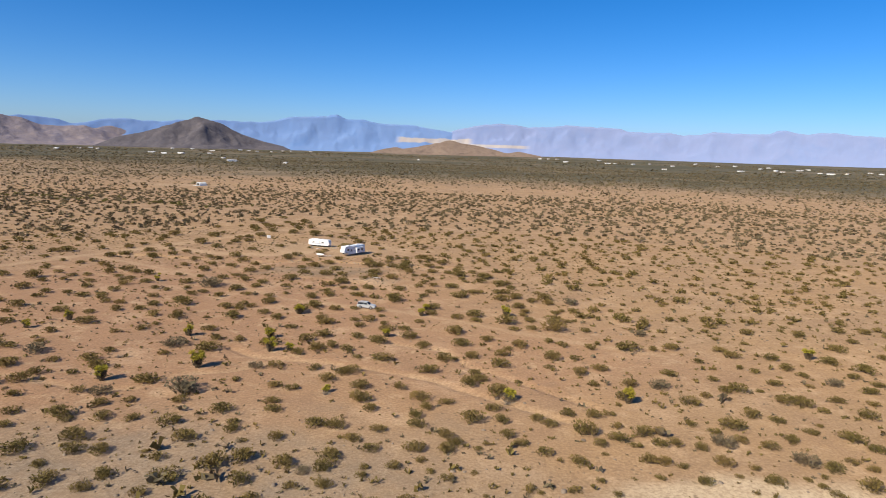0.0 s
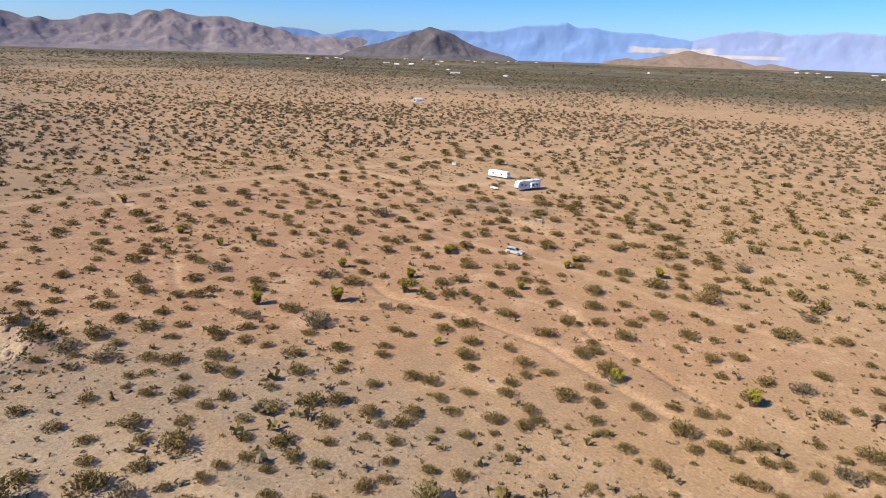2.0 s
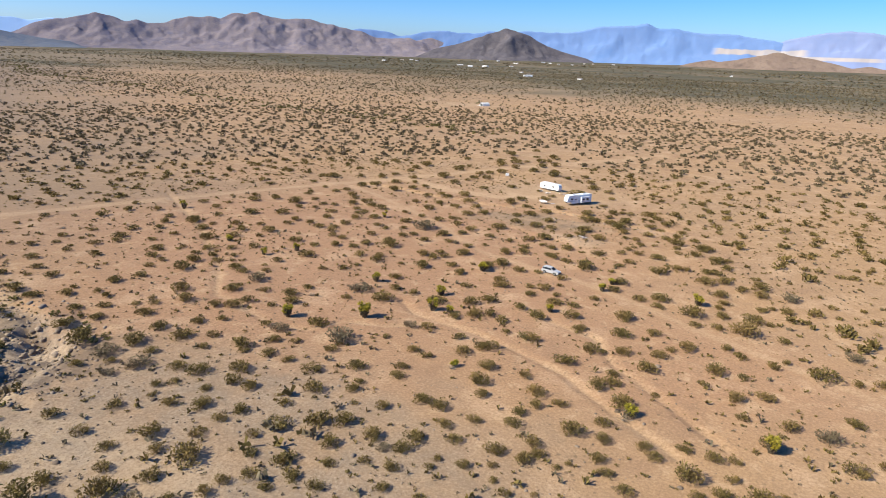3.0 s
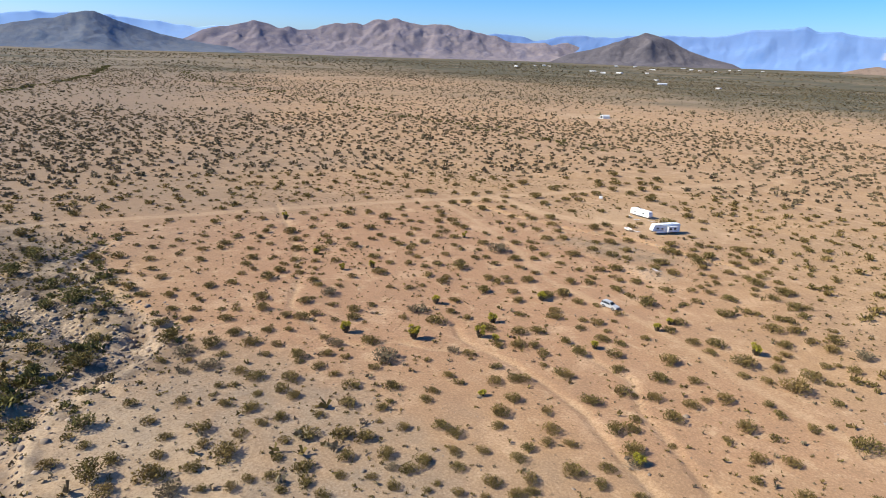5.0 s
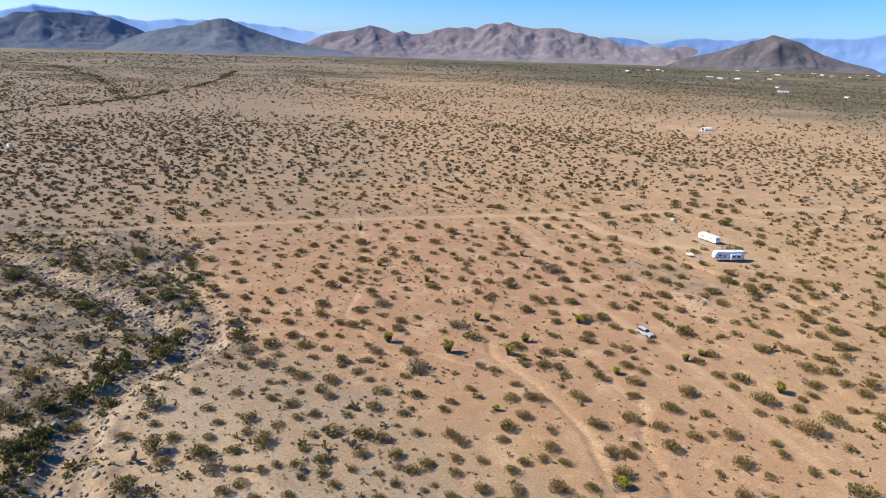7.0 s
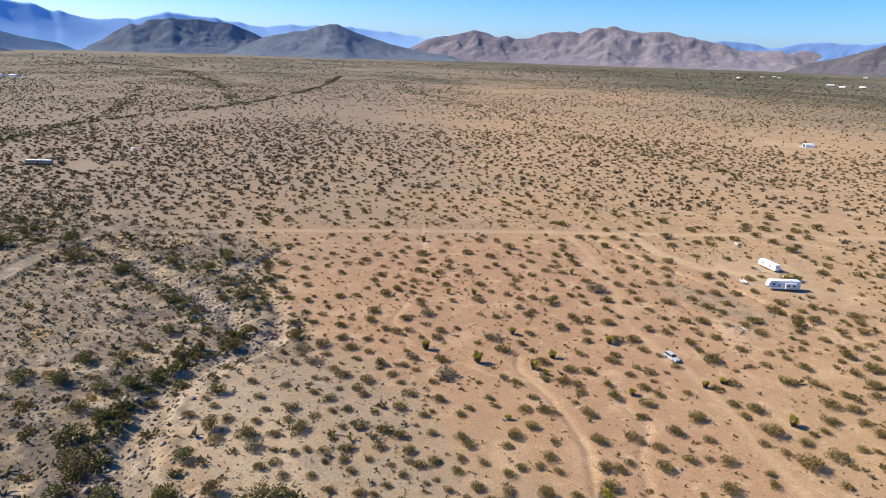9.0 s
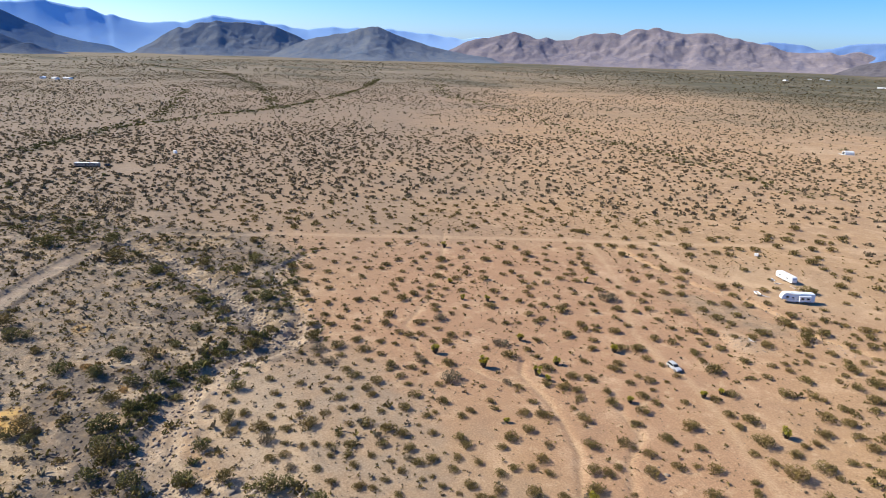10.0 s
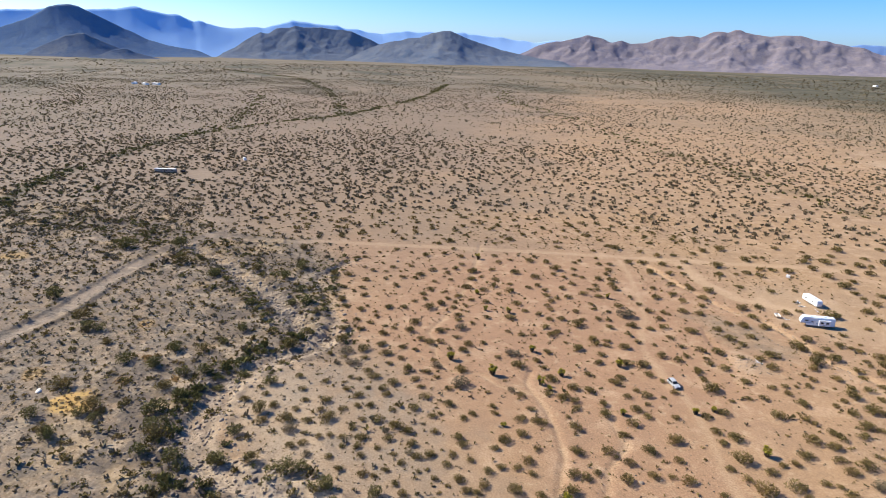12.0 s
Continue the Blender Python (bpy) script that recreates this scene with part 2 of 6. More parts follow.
ROAD_WEST = [(-82.8, -52.4), (-113.2, -29), (-123.6, -21.7), (-135.7, -13.2), (-155.9, -4), (-173.1, 5.1), (-189.6, 13.4), (-209.8, 27.6), (-218, 41.4), (-207, 55.2), (-196, 67.6)]
DRIVE = [(-107.6, 237.4), (-96.6, 232.5), (-84, 228.4), (-64.3, 227.4), (-51.9, 236), (-42.2, 240.1)]
TRAIL = [(-124.2, 213.9), (-106, 206.4), (-81.8, 193.2), (-62.4, 180.4), (-50.8, 169.7), (-39.7, 162.1), (-28.8, 158), (-19.3, 154.6), (-12.4, 154), (-7.2, 151.8), (7.2, 144.9), (16.8, 139), (26.2, 134.5), (46.9, 124.2)]
RUNNEL = [(-40.4, 120.6), (-34.5, 115.9), (-30.1, 114.8), (-21, 113.8), (-10.6, 111), (0.3, 106.5), (12.3, 97.4), (22.1, 91.1)]
RUNNEL_B = [(-12.4, 129.7), (-7.7, 126.3), (1.8, 123.4), (7.6, 114), (15.9, 107.2), (27.6, 96.6)]
RUNNEL_C = [(-164, 163), (-127, 142), (-90, 116), (-75, 101), (-70, 101), (-55, 96), (-48, 98), (-44, 105), (-36, 107), (-29, 113)]
GULLY = [(-118, 220.5), (-103, 219.6), (-85.5, 216.6), (-72.6, 216.6), (-62, 215), (-54.7, 216)]
GULLY_B = [(-54.7, 216), (-49.8, 219.3), (-39.3, 218.9), (-29.7, 216.9), (-12.9, 212.9), (3.1, 214.5)]
TRENCH = [(-47.3, 194), (-39.3, 189), (-30, 184.4), (-24, 182.4)]

DRAINS = [[(-1544, 717), (-1195, 534), (-978, 387), (-808, 246), (-734, 141), (-634, 38), (-554, -3), (-452, -47), (-380, -66), (-327, -71), (-260, -95)], [(-2400, 200), (-2143, 266), (-1808, 370), (-1336, 347), (-1043, 302), (-808, 246)], [(-1334, 781), (-1017, 629), (-760, 582), (-429, 493), (-317, 474), (-136, 423)], [(-1200, 190), (-906, 132), (-759, 102), (-634, 38)]]
GREEN_EDGE = ((-2600, -1600, -1300, -800, -300, 100, 600, 1500), (1750, 1550, 1330, 1150, 1040, 930, 850, 700))

# Patches of dry golden grass by the wash: (x, y, radius).
STRAW = [(-65.5, -3, 7.5), (-58, 3.5, 2.5), (-86, 14, 2.5), (-74, 8, 3), (-70, 22, 3), (-112, 13, 4), (-87, -16, 4), (-211, -42, 9), (-280, -46, 10), (-288, -31, 9)]


def east_of_wash(x, y):
    return step(-1.0, 1.5, y - np.interp(x, (-90, -80.7, -71.5, -64, -53.3, -46.1, -36.6, -27.3, -18.6, -9.2, 11), (74, 62.4, 43.6, 34.9, 29.8, 25.9, 24.3, 25.5, 31.6, 40, 55.2)))


def stony(x, y):
    """The rougher stony ground west of the wash."""
    side = np.interp(x, (-2600, -1300, -727, -518, -321, -230, -198, -152, -99, -82, -66, -48, -20, 40), (420, 320, 150, 36, 38, 52, 84, 88, 74, 62, 38, 26, 24, 22)) - y
    far = step(120, 420, np.hypot(x, y - 83))
    return step(-5 - 60 * far, 9 + 90 * far, side + (fractal(x, y, 10, 25, 3) - 0.5) * 11 + (fractal(x, y, 70, 27) - 0.5) * 110 * far)


def height(x, y):
    x, y = np.asarray(x, float), np.asarray(y, float)
    r = np.hypot(x, y - 83)
    z = -5.0 * step(150, 580, r) + 14.0 * np.clip((r - 1500) / 3000, 0, 1.2) * step(-3500, -500, x - 0.6 * y + 1500)
    z = z + (fractal(x, y, 80, 3) - 0.5) * 1.5 * step(30, 110, r + 30) + (fractal(x, y, 9, 5, 3) - 0.5) * 0.3
    z = z + (fractal(x, y, 420, 11) - 0.5) * 6 * step(480, 1800, r)
    z = z + stony(x, y) * (1 - step(250, 400, r)) * (fractal(x, y, 5.5, 14, 3) - 0.5) * 0.9
    wob = (fractal(x, y, 6, 8, 3) - 0.5) * 3.4
    z = z - 1.05 * (1 - step(0.2, 3.4 + 3.0 * east_of_wash(x, y), away(x, y, WASH) + wob))
    z = z - 1.5 * (1 - step(2.0, 8.0, away(x, y, BRANCH) + wob * 1.6)) * (0.5 + 1.0 * fractal(x, y, 5, 9, 3))
    z = z - 1.1 * (1 - step(0.5, 3.2, away(x, y, BANK) + wob * 0.5))
    z = z - 0.42 * (1 - step(0.2, 1.2, away(x, y, RUNNEL) + wob * 0.15)) - 0.42 * (1 - step(0.2, 1.1, away(x, y, RUNNEL_B) + wob * 0.15))
    z = z - 0.3 * (1 - step(0.2, 1.2, away(x, y, RUNNEL_C) + wob * 0.2)) - 0.8 * (1 - step(0.4, 2.0, np.minimum(away(x, y, GULLY), away(x, y, GULLY_B)) + wob * 0.4)) - 0.45 * (1 - step(0.3, 1.5, away(x, y, TRENCH) + wob * 0.2))
    z = z + 0.75 * np.exp(-((away(x, y, ROAD_WEST) - 4.4) / 0.8) ** 2) - 0.15 * (1 - step(1.5, 3.5, away(x, y, ROAD_WEST)))
    near = np.maximum((1 - step(5, 14, away(x, y, WASH))) * step(1.2, 3.0, away(x, y, WASH)), 0.8 * (1 - step(8, 16, away(x, y, BRANCH))))
    z = z + near * (fractal(x, y, 3.4, 31, 3) - 0.5) * 2.6
    z = z + 0.9 * np.exp(-(((x + 21) / 6) ** 2 + ((y - 186) / 4.5) ** 2))
    return z


def zone(x, y):
    """The kinds of soil: how red, gravelly, pale, bed-like, tracked and scrub-covered the ground is."""
    n, m = fractal(x, y, 55, 21), fractal(x, y, 9, 25, 3)
    blob = lambda cx, cy, rx, ry: np.hypot((x - cx) / rx, (y - cy) / ry)
    r = np.hypot(x, y - 83)
    rocky = stony(x, y) * (1 - 0.55 * step(220, 480, r))
    grit = 0.85 * (0.55 + 0.45 * step(0.4, 0.6, m)) * (1 - step(0.5, 1.25, blob(-34, 60, 54, 30) + (m - 0.5) * 0.8)) * (1 - rocky)
    gravel = np.maximum(rocky, 0.35 * grit)
    gravel = np.maximum(gravel, 0.4 * (1 - step(0.4, 1.1, blob(-38, 203, 26, 12) + (m - 0.5))))
    red = (1 - step(0.3, 1.3, blob(-90, 150, 110, 95) + (n - 0.5) * 0.8)) * (1 - gravel)
    red = np.maximum(red, 0.8 * (1 - step(0.2, 1.1, blob(8, 122, 70, 30) + (n - 0.5))))
    pale = 0.95 * (1 - step(0.6, 1.1, blob(45, 68, 22, 9) + (m - 0.5) * 0.8))
    pale = np.maximum(pale, 0.3 * (1 - step(0.4, 1.1, blob(-21, 187, 10, 8) + (m - 0.5))))
    pale = np.maximum(pale, 0.2 * (1 - step(0.5, 1.2, blob(-47, 243, 30, 21) + (m - 0.5) * 0.7)))
    pale = np.maximum(pale, 0.35 * (1 - step(0.5, 1.2, blob(-42, 47, 34, 13) + (m - 0.5) * 0.8)))
    bed = np.maximum(1 - step(0.3, 2.8 + 4.0 * east_of_wash(x, y), away(x, y, WASH) + (m - 0.5) * 4), (1 - step(1, 11, away(x, y, BRANCH) + (m - 0.45) * 12)))
    bed = np.maximum(bed, 0.9 * (1 - step(0.3, 2.8, away(x, y, BANK) + (m - 0.5) * 2)))
    track = 0.0
    for line, w, k in ((ROAD, 2.3, 0.6), (ROAD_WEST, 2.7, 0.6), (DRIVE, 2.8, 0.7), (TRAIL, 1.1, 0.5), (RUNNEL, 0.7, 0.5), (RUNNEL_B, 0.6, 0.45), (RUNNEL_C, 0.8, 0.55), (GULLY, 1.3, 0.5), (GULLY_B, 1.4, 0.5)):
        track = np.maximum(track, k * (1 - step(w * 0.5, w * 1.5, away(x, y, line) + (m - 0.5) * 1.8)))
    north = step(-900, -250, x - 0.35 * y + 300)
    scrub = step(640, 1150, r + (n - 0.5) * 260) * north + 0.8 * step(950, 1900, r + (n - 0.5) * 500) * (1 - north)
    d = away(x, y, WASH)
    # bank: dark rubble west of the wash, with the bank's shade painted in
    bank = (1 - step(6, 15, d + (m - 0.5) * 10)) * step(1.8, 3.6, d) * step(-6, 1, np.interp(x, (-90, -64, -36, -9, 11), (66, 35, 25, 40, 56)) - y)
    bank = np.maximum(bank, 0.7 * (1 - step(9, 17, away(x, y, BRANCH) + (m - 0.5) * 14)) * step(0.25, 0.6, fractal(x, y, 16, 41)))
    bank = np.maximum(bank, 0.8 * (1 - step(0.5, 1.2, blob(-160, 72, 26, 13) + (m - 0.5))))
    bank = np.maximum(bank, 0.75 * np.exp(-((away(x, y, ROAD_WEST) - 5.4) / 1.0) ** 2) * step(0.3, 0.5, m))
    reach = np.minimum(d, away(x, y, BRANCH))
    beside = (1 - step(14, 52, reach + (n - 0.5) * 40)) * stony(x, y)
    mosaic = fractal(x, y, 6.5, 91, 3)
    pale = np.maximum(pale, 0.55 * beside * step(0.53, 0.6, mosaic) * step(0.35, 0.55, fractal(x, y, 30, 92)))
    bank = np.maximum(bank, 0.85 * beside * (1 - step(0.4, 0.48, mosaic)))
    pale = np.maximum(pale, 0.75 * np.exp(-((d + (m - 0.5) * 4 - 5.5) / 1.3) ** 2) * east_of_wash(x, y))
    pale = np.maximum(pale, 0.85 * (1 - step(1.5, 6.0, away(x, y, BRANCH) + (m - 0.5) * 6)) * step(-232, -205, x))
    pale = np.maximum(pale, 0.9 * (1 - step(1.5, 6.5, away(x, y, [(-27, 26), (-18.6, 32), (-9, 41), (8, 53)]) + (m - 0.5) * 4)))
    pale = np.maximum(pale, 0.55 * (1 - step(0.4, 1.1, blob(-57, -15, 8, 5) + (m - 0.5))))
    bank = np.maximum(bank, 0.8 * (1 - step(0.4, 1.1, blob(-75, 15, 15, 12) + (m - 0.5) * 1.3))) * (1 - 0.8 * pale)
    pale = np.maximum(pale, 0.35 * (1 - step(0.4, 1.1, blob(-285, 648, 48, 14) + (m - 0.5) * 0.8)))
    pale = np.maximum(pale, 0.3 * (1 - step(0.4, 1.1, blob(-392, 45, 30, 12) + (m - 0.5) * 0.8)))
    straw = 0.25 * beside * step(0.52, 0.64, fractal(x, y, 12, 93))
    for cx, cy, w in STRAW:
        straw = np.maximum(straw, (1.8 if w == 7.5 else 0.6) * (1 - step(0.35, 1.1, blob(cx, cy, w, w * 0.8) + (m - 0.5) * 1.2)))
    edge = np.interp(x, *GREEN_EDGE)
    streak = fractal(x * 0.35 + y * 0.1, y - 0.25 * x, 150, 45)
    green = step(-180, 420, y - edge + (n - 0.5) * 420) * (1 - 0.7 * step(0.5, 0.62, streak) * step(250, 900, y - edge))
    green = np.maximum(green, 0.75 * step(0.52, 0.66, streak) * step(900, 1700, r))
    for line, k in zip(DRAINS, (0.95, 0.85, 0.45, 0.4)):
        green = np.maximum(green, k * (1 - step(1, 7 + 0.003 * r, away(x, y, line) + (m - 0.5) * 9)) * step(0.25, 0.5, fractal(x, y, 45, 97)))
    dark = stony(x, y) * step(140, 420, r) * (1 - 0.3 * step(700, 1200, r))
    grey = np.interp(x, (-2600, -1300, -560, -300, -150, -90), (1500, 900, 430, 235, 130, -20)) - y
    dark = np.maximum(dark, 0.8 * step(-110, 150, grey + (n - 0.5) * 200) * step(60, 160, np.hypot(x + 60, y - 60)))
    return dict(grit=grit, bank=bank, straw=straw, red=red, gravel=gravel, pale=pale, bed=bed, track=track, scrub=scrub, dark=dark, green=green)


def axis(lo, hi, d, reach, grow=1.085):
    mid = list(np.arange(lo, hi + d / 2, d))
    left, right, s = [], [], d
    while mid[0] - sum(left) > -reach:
        s *= grow
        left.append(s)
    s = d
    while mid[-1] + sum(right) < reach:
        s *= grow
        right.append(s)
    return np.concatenate([(mid[0] - np.cumsum(left))[::-1], mid, mid[-1] + np.cumsum(right)])


def sheet(name, xs, ys, zs, material):
    """A grid of faces; xs, ys, zs are 2D arrays."""
    r, c = xs.shape
    idx = np.arange(r * c).reshape(r, c)
    quads = np.stack([idx[:-1, :-1], idx[1:, :-1], idx[1:, 1:], idx[:-1, 1:]], -1).reshape(-1, 4)
    return mesh_object(name, np.stack([xs, ys, zs], -1).reshape(-1, 3), quads, material)


def mesh_data(name, verts, quads, material, smooth=True):
    me = bpy.data.meshes.new(name)
    verts, quads = np.asarray(verts, np.float32), np.asarray(quads, np.int32)
    n = quads.shape[1]
    me.vertices.add(len(verts)), me.loops.add(quads.size), me.polygons.add(len(quads))
    me.vertices.foreach_set("co", verts.ravel())
    me.loops.foreach_set("vertex_index", quads.ravel())
    me.polygons.foreach_set("loop_start", np.arange(0, quads.size, n, dtype=np.int32))
    me.polygons.foreach_set("use_smooth", np.full(len(quads), smooth))
    me.update(calc_edges=True)
    me.materials.append(material)
    return me


def mesh_object(name, verts, quads, material, smooth=True):
    return new(name, mesh_data(name, verts, quads, material, smooth))


gx, gy = np.meshgrid(axis(-190, 70, 0.8, 5200), axis(-30, 230, 0.8, 5200), indexing="ij")
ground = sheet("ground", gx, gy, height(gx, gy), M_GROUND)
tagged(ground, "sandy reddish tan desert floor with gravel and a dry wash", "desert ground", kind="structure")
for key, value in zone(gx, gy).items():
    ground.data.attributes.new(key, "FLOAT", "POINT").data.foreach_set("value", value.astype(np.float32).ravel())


# ---- mountains ----
def mountain(name, nodes, material, label, reach=2.3, seed=1, spur=130.0, rough=0.10, across=47, cut=0.32, category="mountain"):
    """A range along a ridge line of (x, y, crest height), with spurs and gullies running down from it."""
    p = np.array(nodes, float)
    ends = []
    for a, b in ((p[0], p[1]), (p[-1], p[-2])):
        d = (a - b)[:2] / np.hypot(*(a - b)[:2])
        ends.append([*(a[:2] + d * max(60, 2.6 * (a[2] + 8))), -14])
    p = np.vstack([ends[0], p, ends[1]])
    seg = np.hypot(*np.diff(p[:, :2], axis=0).T)
    s = np.concatenate([[0], np.cumsum(seg)])
    n = int(max(90, min(400, s[-1] / 10)))
    u = np.linspace(0, s[-1], n)
    cx, cy, cz = (np.interp(u, s, p[:, i]) for i in range(3))
    k = np.array([0.25, 0.5, 0.25])
    ex, ey = cx.copy(), cy.copy()
    for _ in range(60):
        ex[1:-1], ey[1:-1] = np.convolve(ex, k, "valid"), np.convolve(ey, k, "valid")
    cz[1:-1] = np.convolve(cz, k, "valid")
    tx, ty = np.gradient(ex), np.gradient(ey)
    ln = np.hypot(tx, ty)
    nx, ny = -ty / ln, tx / ln
    base = -8.0
    cz = np.maximum(cz - base + (fractal(u, u * 0 + seed * 31, 80, seed, 5) - 0.5) * cz * 0.05, 2)
    v = np.linspace(-1, 1, across)
    v = np.sign(v) * np.abs(v) ** 1.25
    wide = np.maximum(cz.max() * reach * (0.35 + 0.65 * cz / cz.max()), 60)
    X = ex[:, None] + nx[:, None] * v * wide[:, None]
    Y = ey[:, None] + ny[:, None] * v * wide[:, None]
    a = np.abs(v)[None, :]
    warp = (fractal(X, Y, 160, seed + 2) - 0.5) * 150
    gully = np.abs(2 * fractal(u[:, None] + warp + 90 * v, v * wide[:, None] * 0.5 + 400, spur, seed + 3, 5) - 1)
    prof = np.clip(1 - a, 0, 1) ** 1.8
    body = cz.copy()
    for _ in range(90 if cut > 0.1 else 900):
        body[1:-1] = np.convolve(body, k, "valid")
    jag = (fractal(u, u * 0 + seed * 13, 70, seed + 12, 4) - 0.5) * np.minimum(cz, 160) * (0.14 if cut > 0.1 else 0.07)
    top = (body[:, None] + (cz - body + jag)[:, None] * np.clip(1 - (3.2 if cut > 0.03 else 4.5) * a, 0, 1) ** 1.5)
    h = top * prof * (1 - cut * np.sin(np.pi * np.clip(a, 0, 1)) ** 1.2 * (0.95 - 1.7 * gully - 0.4 * fractal(X, Y, 45, seed + 6)))
    h = h + cz[:, None] * rough * (fractal(X, Y, 110, seed + 9, 6) - 0.5) * np.minimum(1, a * 6) * (1 - a) * 2
    h = np.minimum(h, np.maximum(top, 1) * (1 - 0.55 * a))
    Z = base + h - 18 * a ** 6
    return tagged(sheet(name, X, Y, Z, material), label, category, kind="structure")


# distance haze is put into these two rock colours as a blue cast
M_BLUE = mountain_material("far_blue_hazed_rock", (0.156, 0.260, 0.483), (0.169, 0.268, 0.483), (0.140, 0.247, 0.476), 0.006, True, True)
M_LILAC = mountain_material("far_lilac_hazed_rock", (0.208, 0.267, 0.442), (0.221, 0.272, 0.442), (0.195, 0.260, 0.442), 0.006, True, True)
# brown rock greyed towards blue, so its light haze sits in the colour
M_BROWN = mountain_material("brown_hazed_rock", (0.117, 0.109, 0.124), (0.151, 0.136, 0.147), (0.085, 0.081, 0.098), 0.02)
# rose rock with a mauve-blue cast mixed in for haze
M_ROSE = mountain_material("rose_hazed_rock", (0.235, 0.205, 0.232), (0.300, 0.252, 0.250), (0.175, 0.165, 0.212), 0.014)
# slate and cone rock are shifted to blue-grey to carry the haze
M_SLATE = mountain_material("slate_hazed_rock", (0.180, 0.207, 0.255), (0.225, 0.236, 0.258), (0.140, 0.176, 0.235), 0.016)
M_CONE = mountain_material("blue_grey_hazed_rock", (0.165, 0.228, 0.325), (0.195, 0.248, 0.318), (0.138, 0.208, 0.318), 0.014)
# the western range's haze is painted as an even pale blue rock colour
M_WEST = mountain_material("pale_blue_hazed_rock", (0.400, 0.590, 0.840), (0.410, 0.600, 0.840), (0.385, 0.575, 0.840), 0.006, True)
M_SANDHILL = mountain_material("sandy_hill", (0.205, 0.152, 0.125), (0.236, 0.179, 0.144), (0.137, 0.106, 0.091), 0.02)

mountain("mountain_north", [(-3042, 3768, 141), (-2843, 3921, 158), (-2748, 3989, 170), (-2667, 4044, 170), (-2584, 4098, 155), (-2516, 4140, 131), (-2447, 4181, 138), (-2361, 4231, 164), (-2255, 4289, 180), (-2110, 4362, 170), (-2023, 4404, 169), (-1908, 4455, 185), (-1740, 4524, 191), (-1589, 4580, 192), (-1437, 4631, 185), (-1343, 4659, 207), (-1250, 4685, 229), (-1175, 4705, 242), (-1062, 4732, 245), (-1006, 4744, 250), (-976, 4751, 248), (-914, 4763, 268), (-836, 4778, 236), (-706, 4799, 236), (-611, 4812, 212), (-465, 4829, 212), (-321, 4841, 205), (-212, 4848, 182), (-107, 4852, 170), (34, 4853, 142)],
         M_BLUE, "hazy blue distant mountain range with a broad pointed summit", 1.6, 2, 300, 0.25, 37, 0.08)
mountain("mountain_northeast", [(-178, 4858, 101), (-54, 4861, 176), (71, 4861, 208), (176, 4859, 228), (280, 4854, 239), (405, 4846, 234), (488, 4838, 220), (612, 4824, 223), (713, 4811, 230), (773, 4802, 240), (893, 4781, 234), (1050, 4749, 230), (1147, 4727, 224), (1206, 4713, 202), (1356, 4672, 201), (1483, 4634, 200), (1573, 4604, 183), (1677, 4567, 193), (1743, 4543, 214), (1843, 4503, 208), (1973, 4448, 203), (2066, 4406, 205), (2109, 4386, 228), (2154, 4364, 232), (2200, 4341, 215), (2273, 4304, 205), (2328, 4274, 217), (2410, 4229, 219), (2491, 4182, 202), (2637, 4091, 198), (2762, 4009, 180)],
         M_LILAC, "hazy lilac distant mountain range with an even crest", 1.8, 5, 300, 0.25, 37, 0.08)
mountain("mountain_round_hill", [(-2006, 3740, 49), (-1916, 3788, 75), (-1842, 3825, 98), (-1755, 3867, 134), (-1696, 3894, 149), (-1646, 3915, 170), (-1594, 3937, 188), (-1532, 3962, 173), (-1479, 3983, 156), (-1421, 4004, 119), (-1357, 4027, 89), (-1295, 4048, 69), (-1218, 4072, 49), (-1126, 4099, 27)],
         M_BROWN, "dark brown rocky conical hill above the plain", 2.3, 11, 90, 0.4, 81, 0.28)
mountain("mountain_sandy_knoll", [(-586, 3958, -4), (-511, 3968, 17), (-452, 3976, 32), (-393, 3982, 46), (-346, 3987, 33), (-259, 3994, 48), (-202, 3997, 65), (-132, 4000, 79), (-77, 4002, 93), (-33, 4003, 88), (11, 4003, 75), (94, 4002, 72), (165, 4000, 57), (235, 3997, 40), (290, 3994, 27), (365, 3988, 39), (418, 3983, 27), (495, 3974, 16)], M_SANDHILL, "low sandy tan hill on the plain", 2.6, 13, 70)
mountain("mountain_low_rise", [(-960, 3156, -35), (-804, 3200, -11), (-675, 3230, 5), (-583, 3248, -2), (-517, 3260, -15)], M_SANDHILL, "low reddish rise on the plain", 5.0, 14, 60)
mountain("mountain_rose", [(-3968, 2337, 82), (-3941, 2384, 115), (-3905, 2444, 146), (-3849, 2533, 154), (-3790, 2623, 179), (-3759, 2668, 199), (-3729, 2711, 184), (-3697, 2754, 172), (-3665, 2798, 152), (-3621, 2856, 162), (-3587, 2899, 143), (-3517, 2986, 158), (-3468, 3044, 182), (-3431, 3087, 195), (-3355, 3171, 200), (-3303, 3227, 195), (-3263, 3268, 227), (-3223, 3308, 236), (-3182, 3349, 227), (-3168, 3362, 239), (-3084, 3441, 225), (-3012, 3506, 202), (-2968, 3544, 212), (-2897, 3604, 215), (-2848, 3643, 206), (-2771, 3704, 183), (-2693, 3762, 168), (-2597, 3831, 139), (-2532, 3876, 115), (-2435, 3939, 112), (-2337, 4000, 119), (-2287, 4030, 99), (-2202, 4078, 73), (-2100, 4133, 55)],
         M_ROSE, "hazy rose-brown eroded mountain range with sunlit spurs", 2.4, 17, 150, 0.3, 81, 0.17)
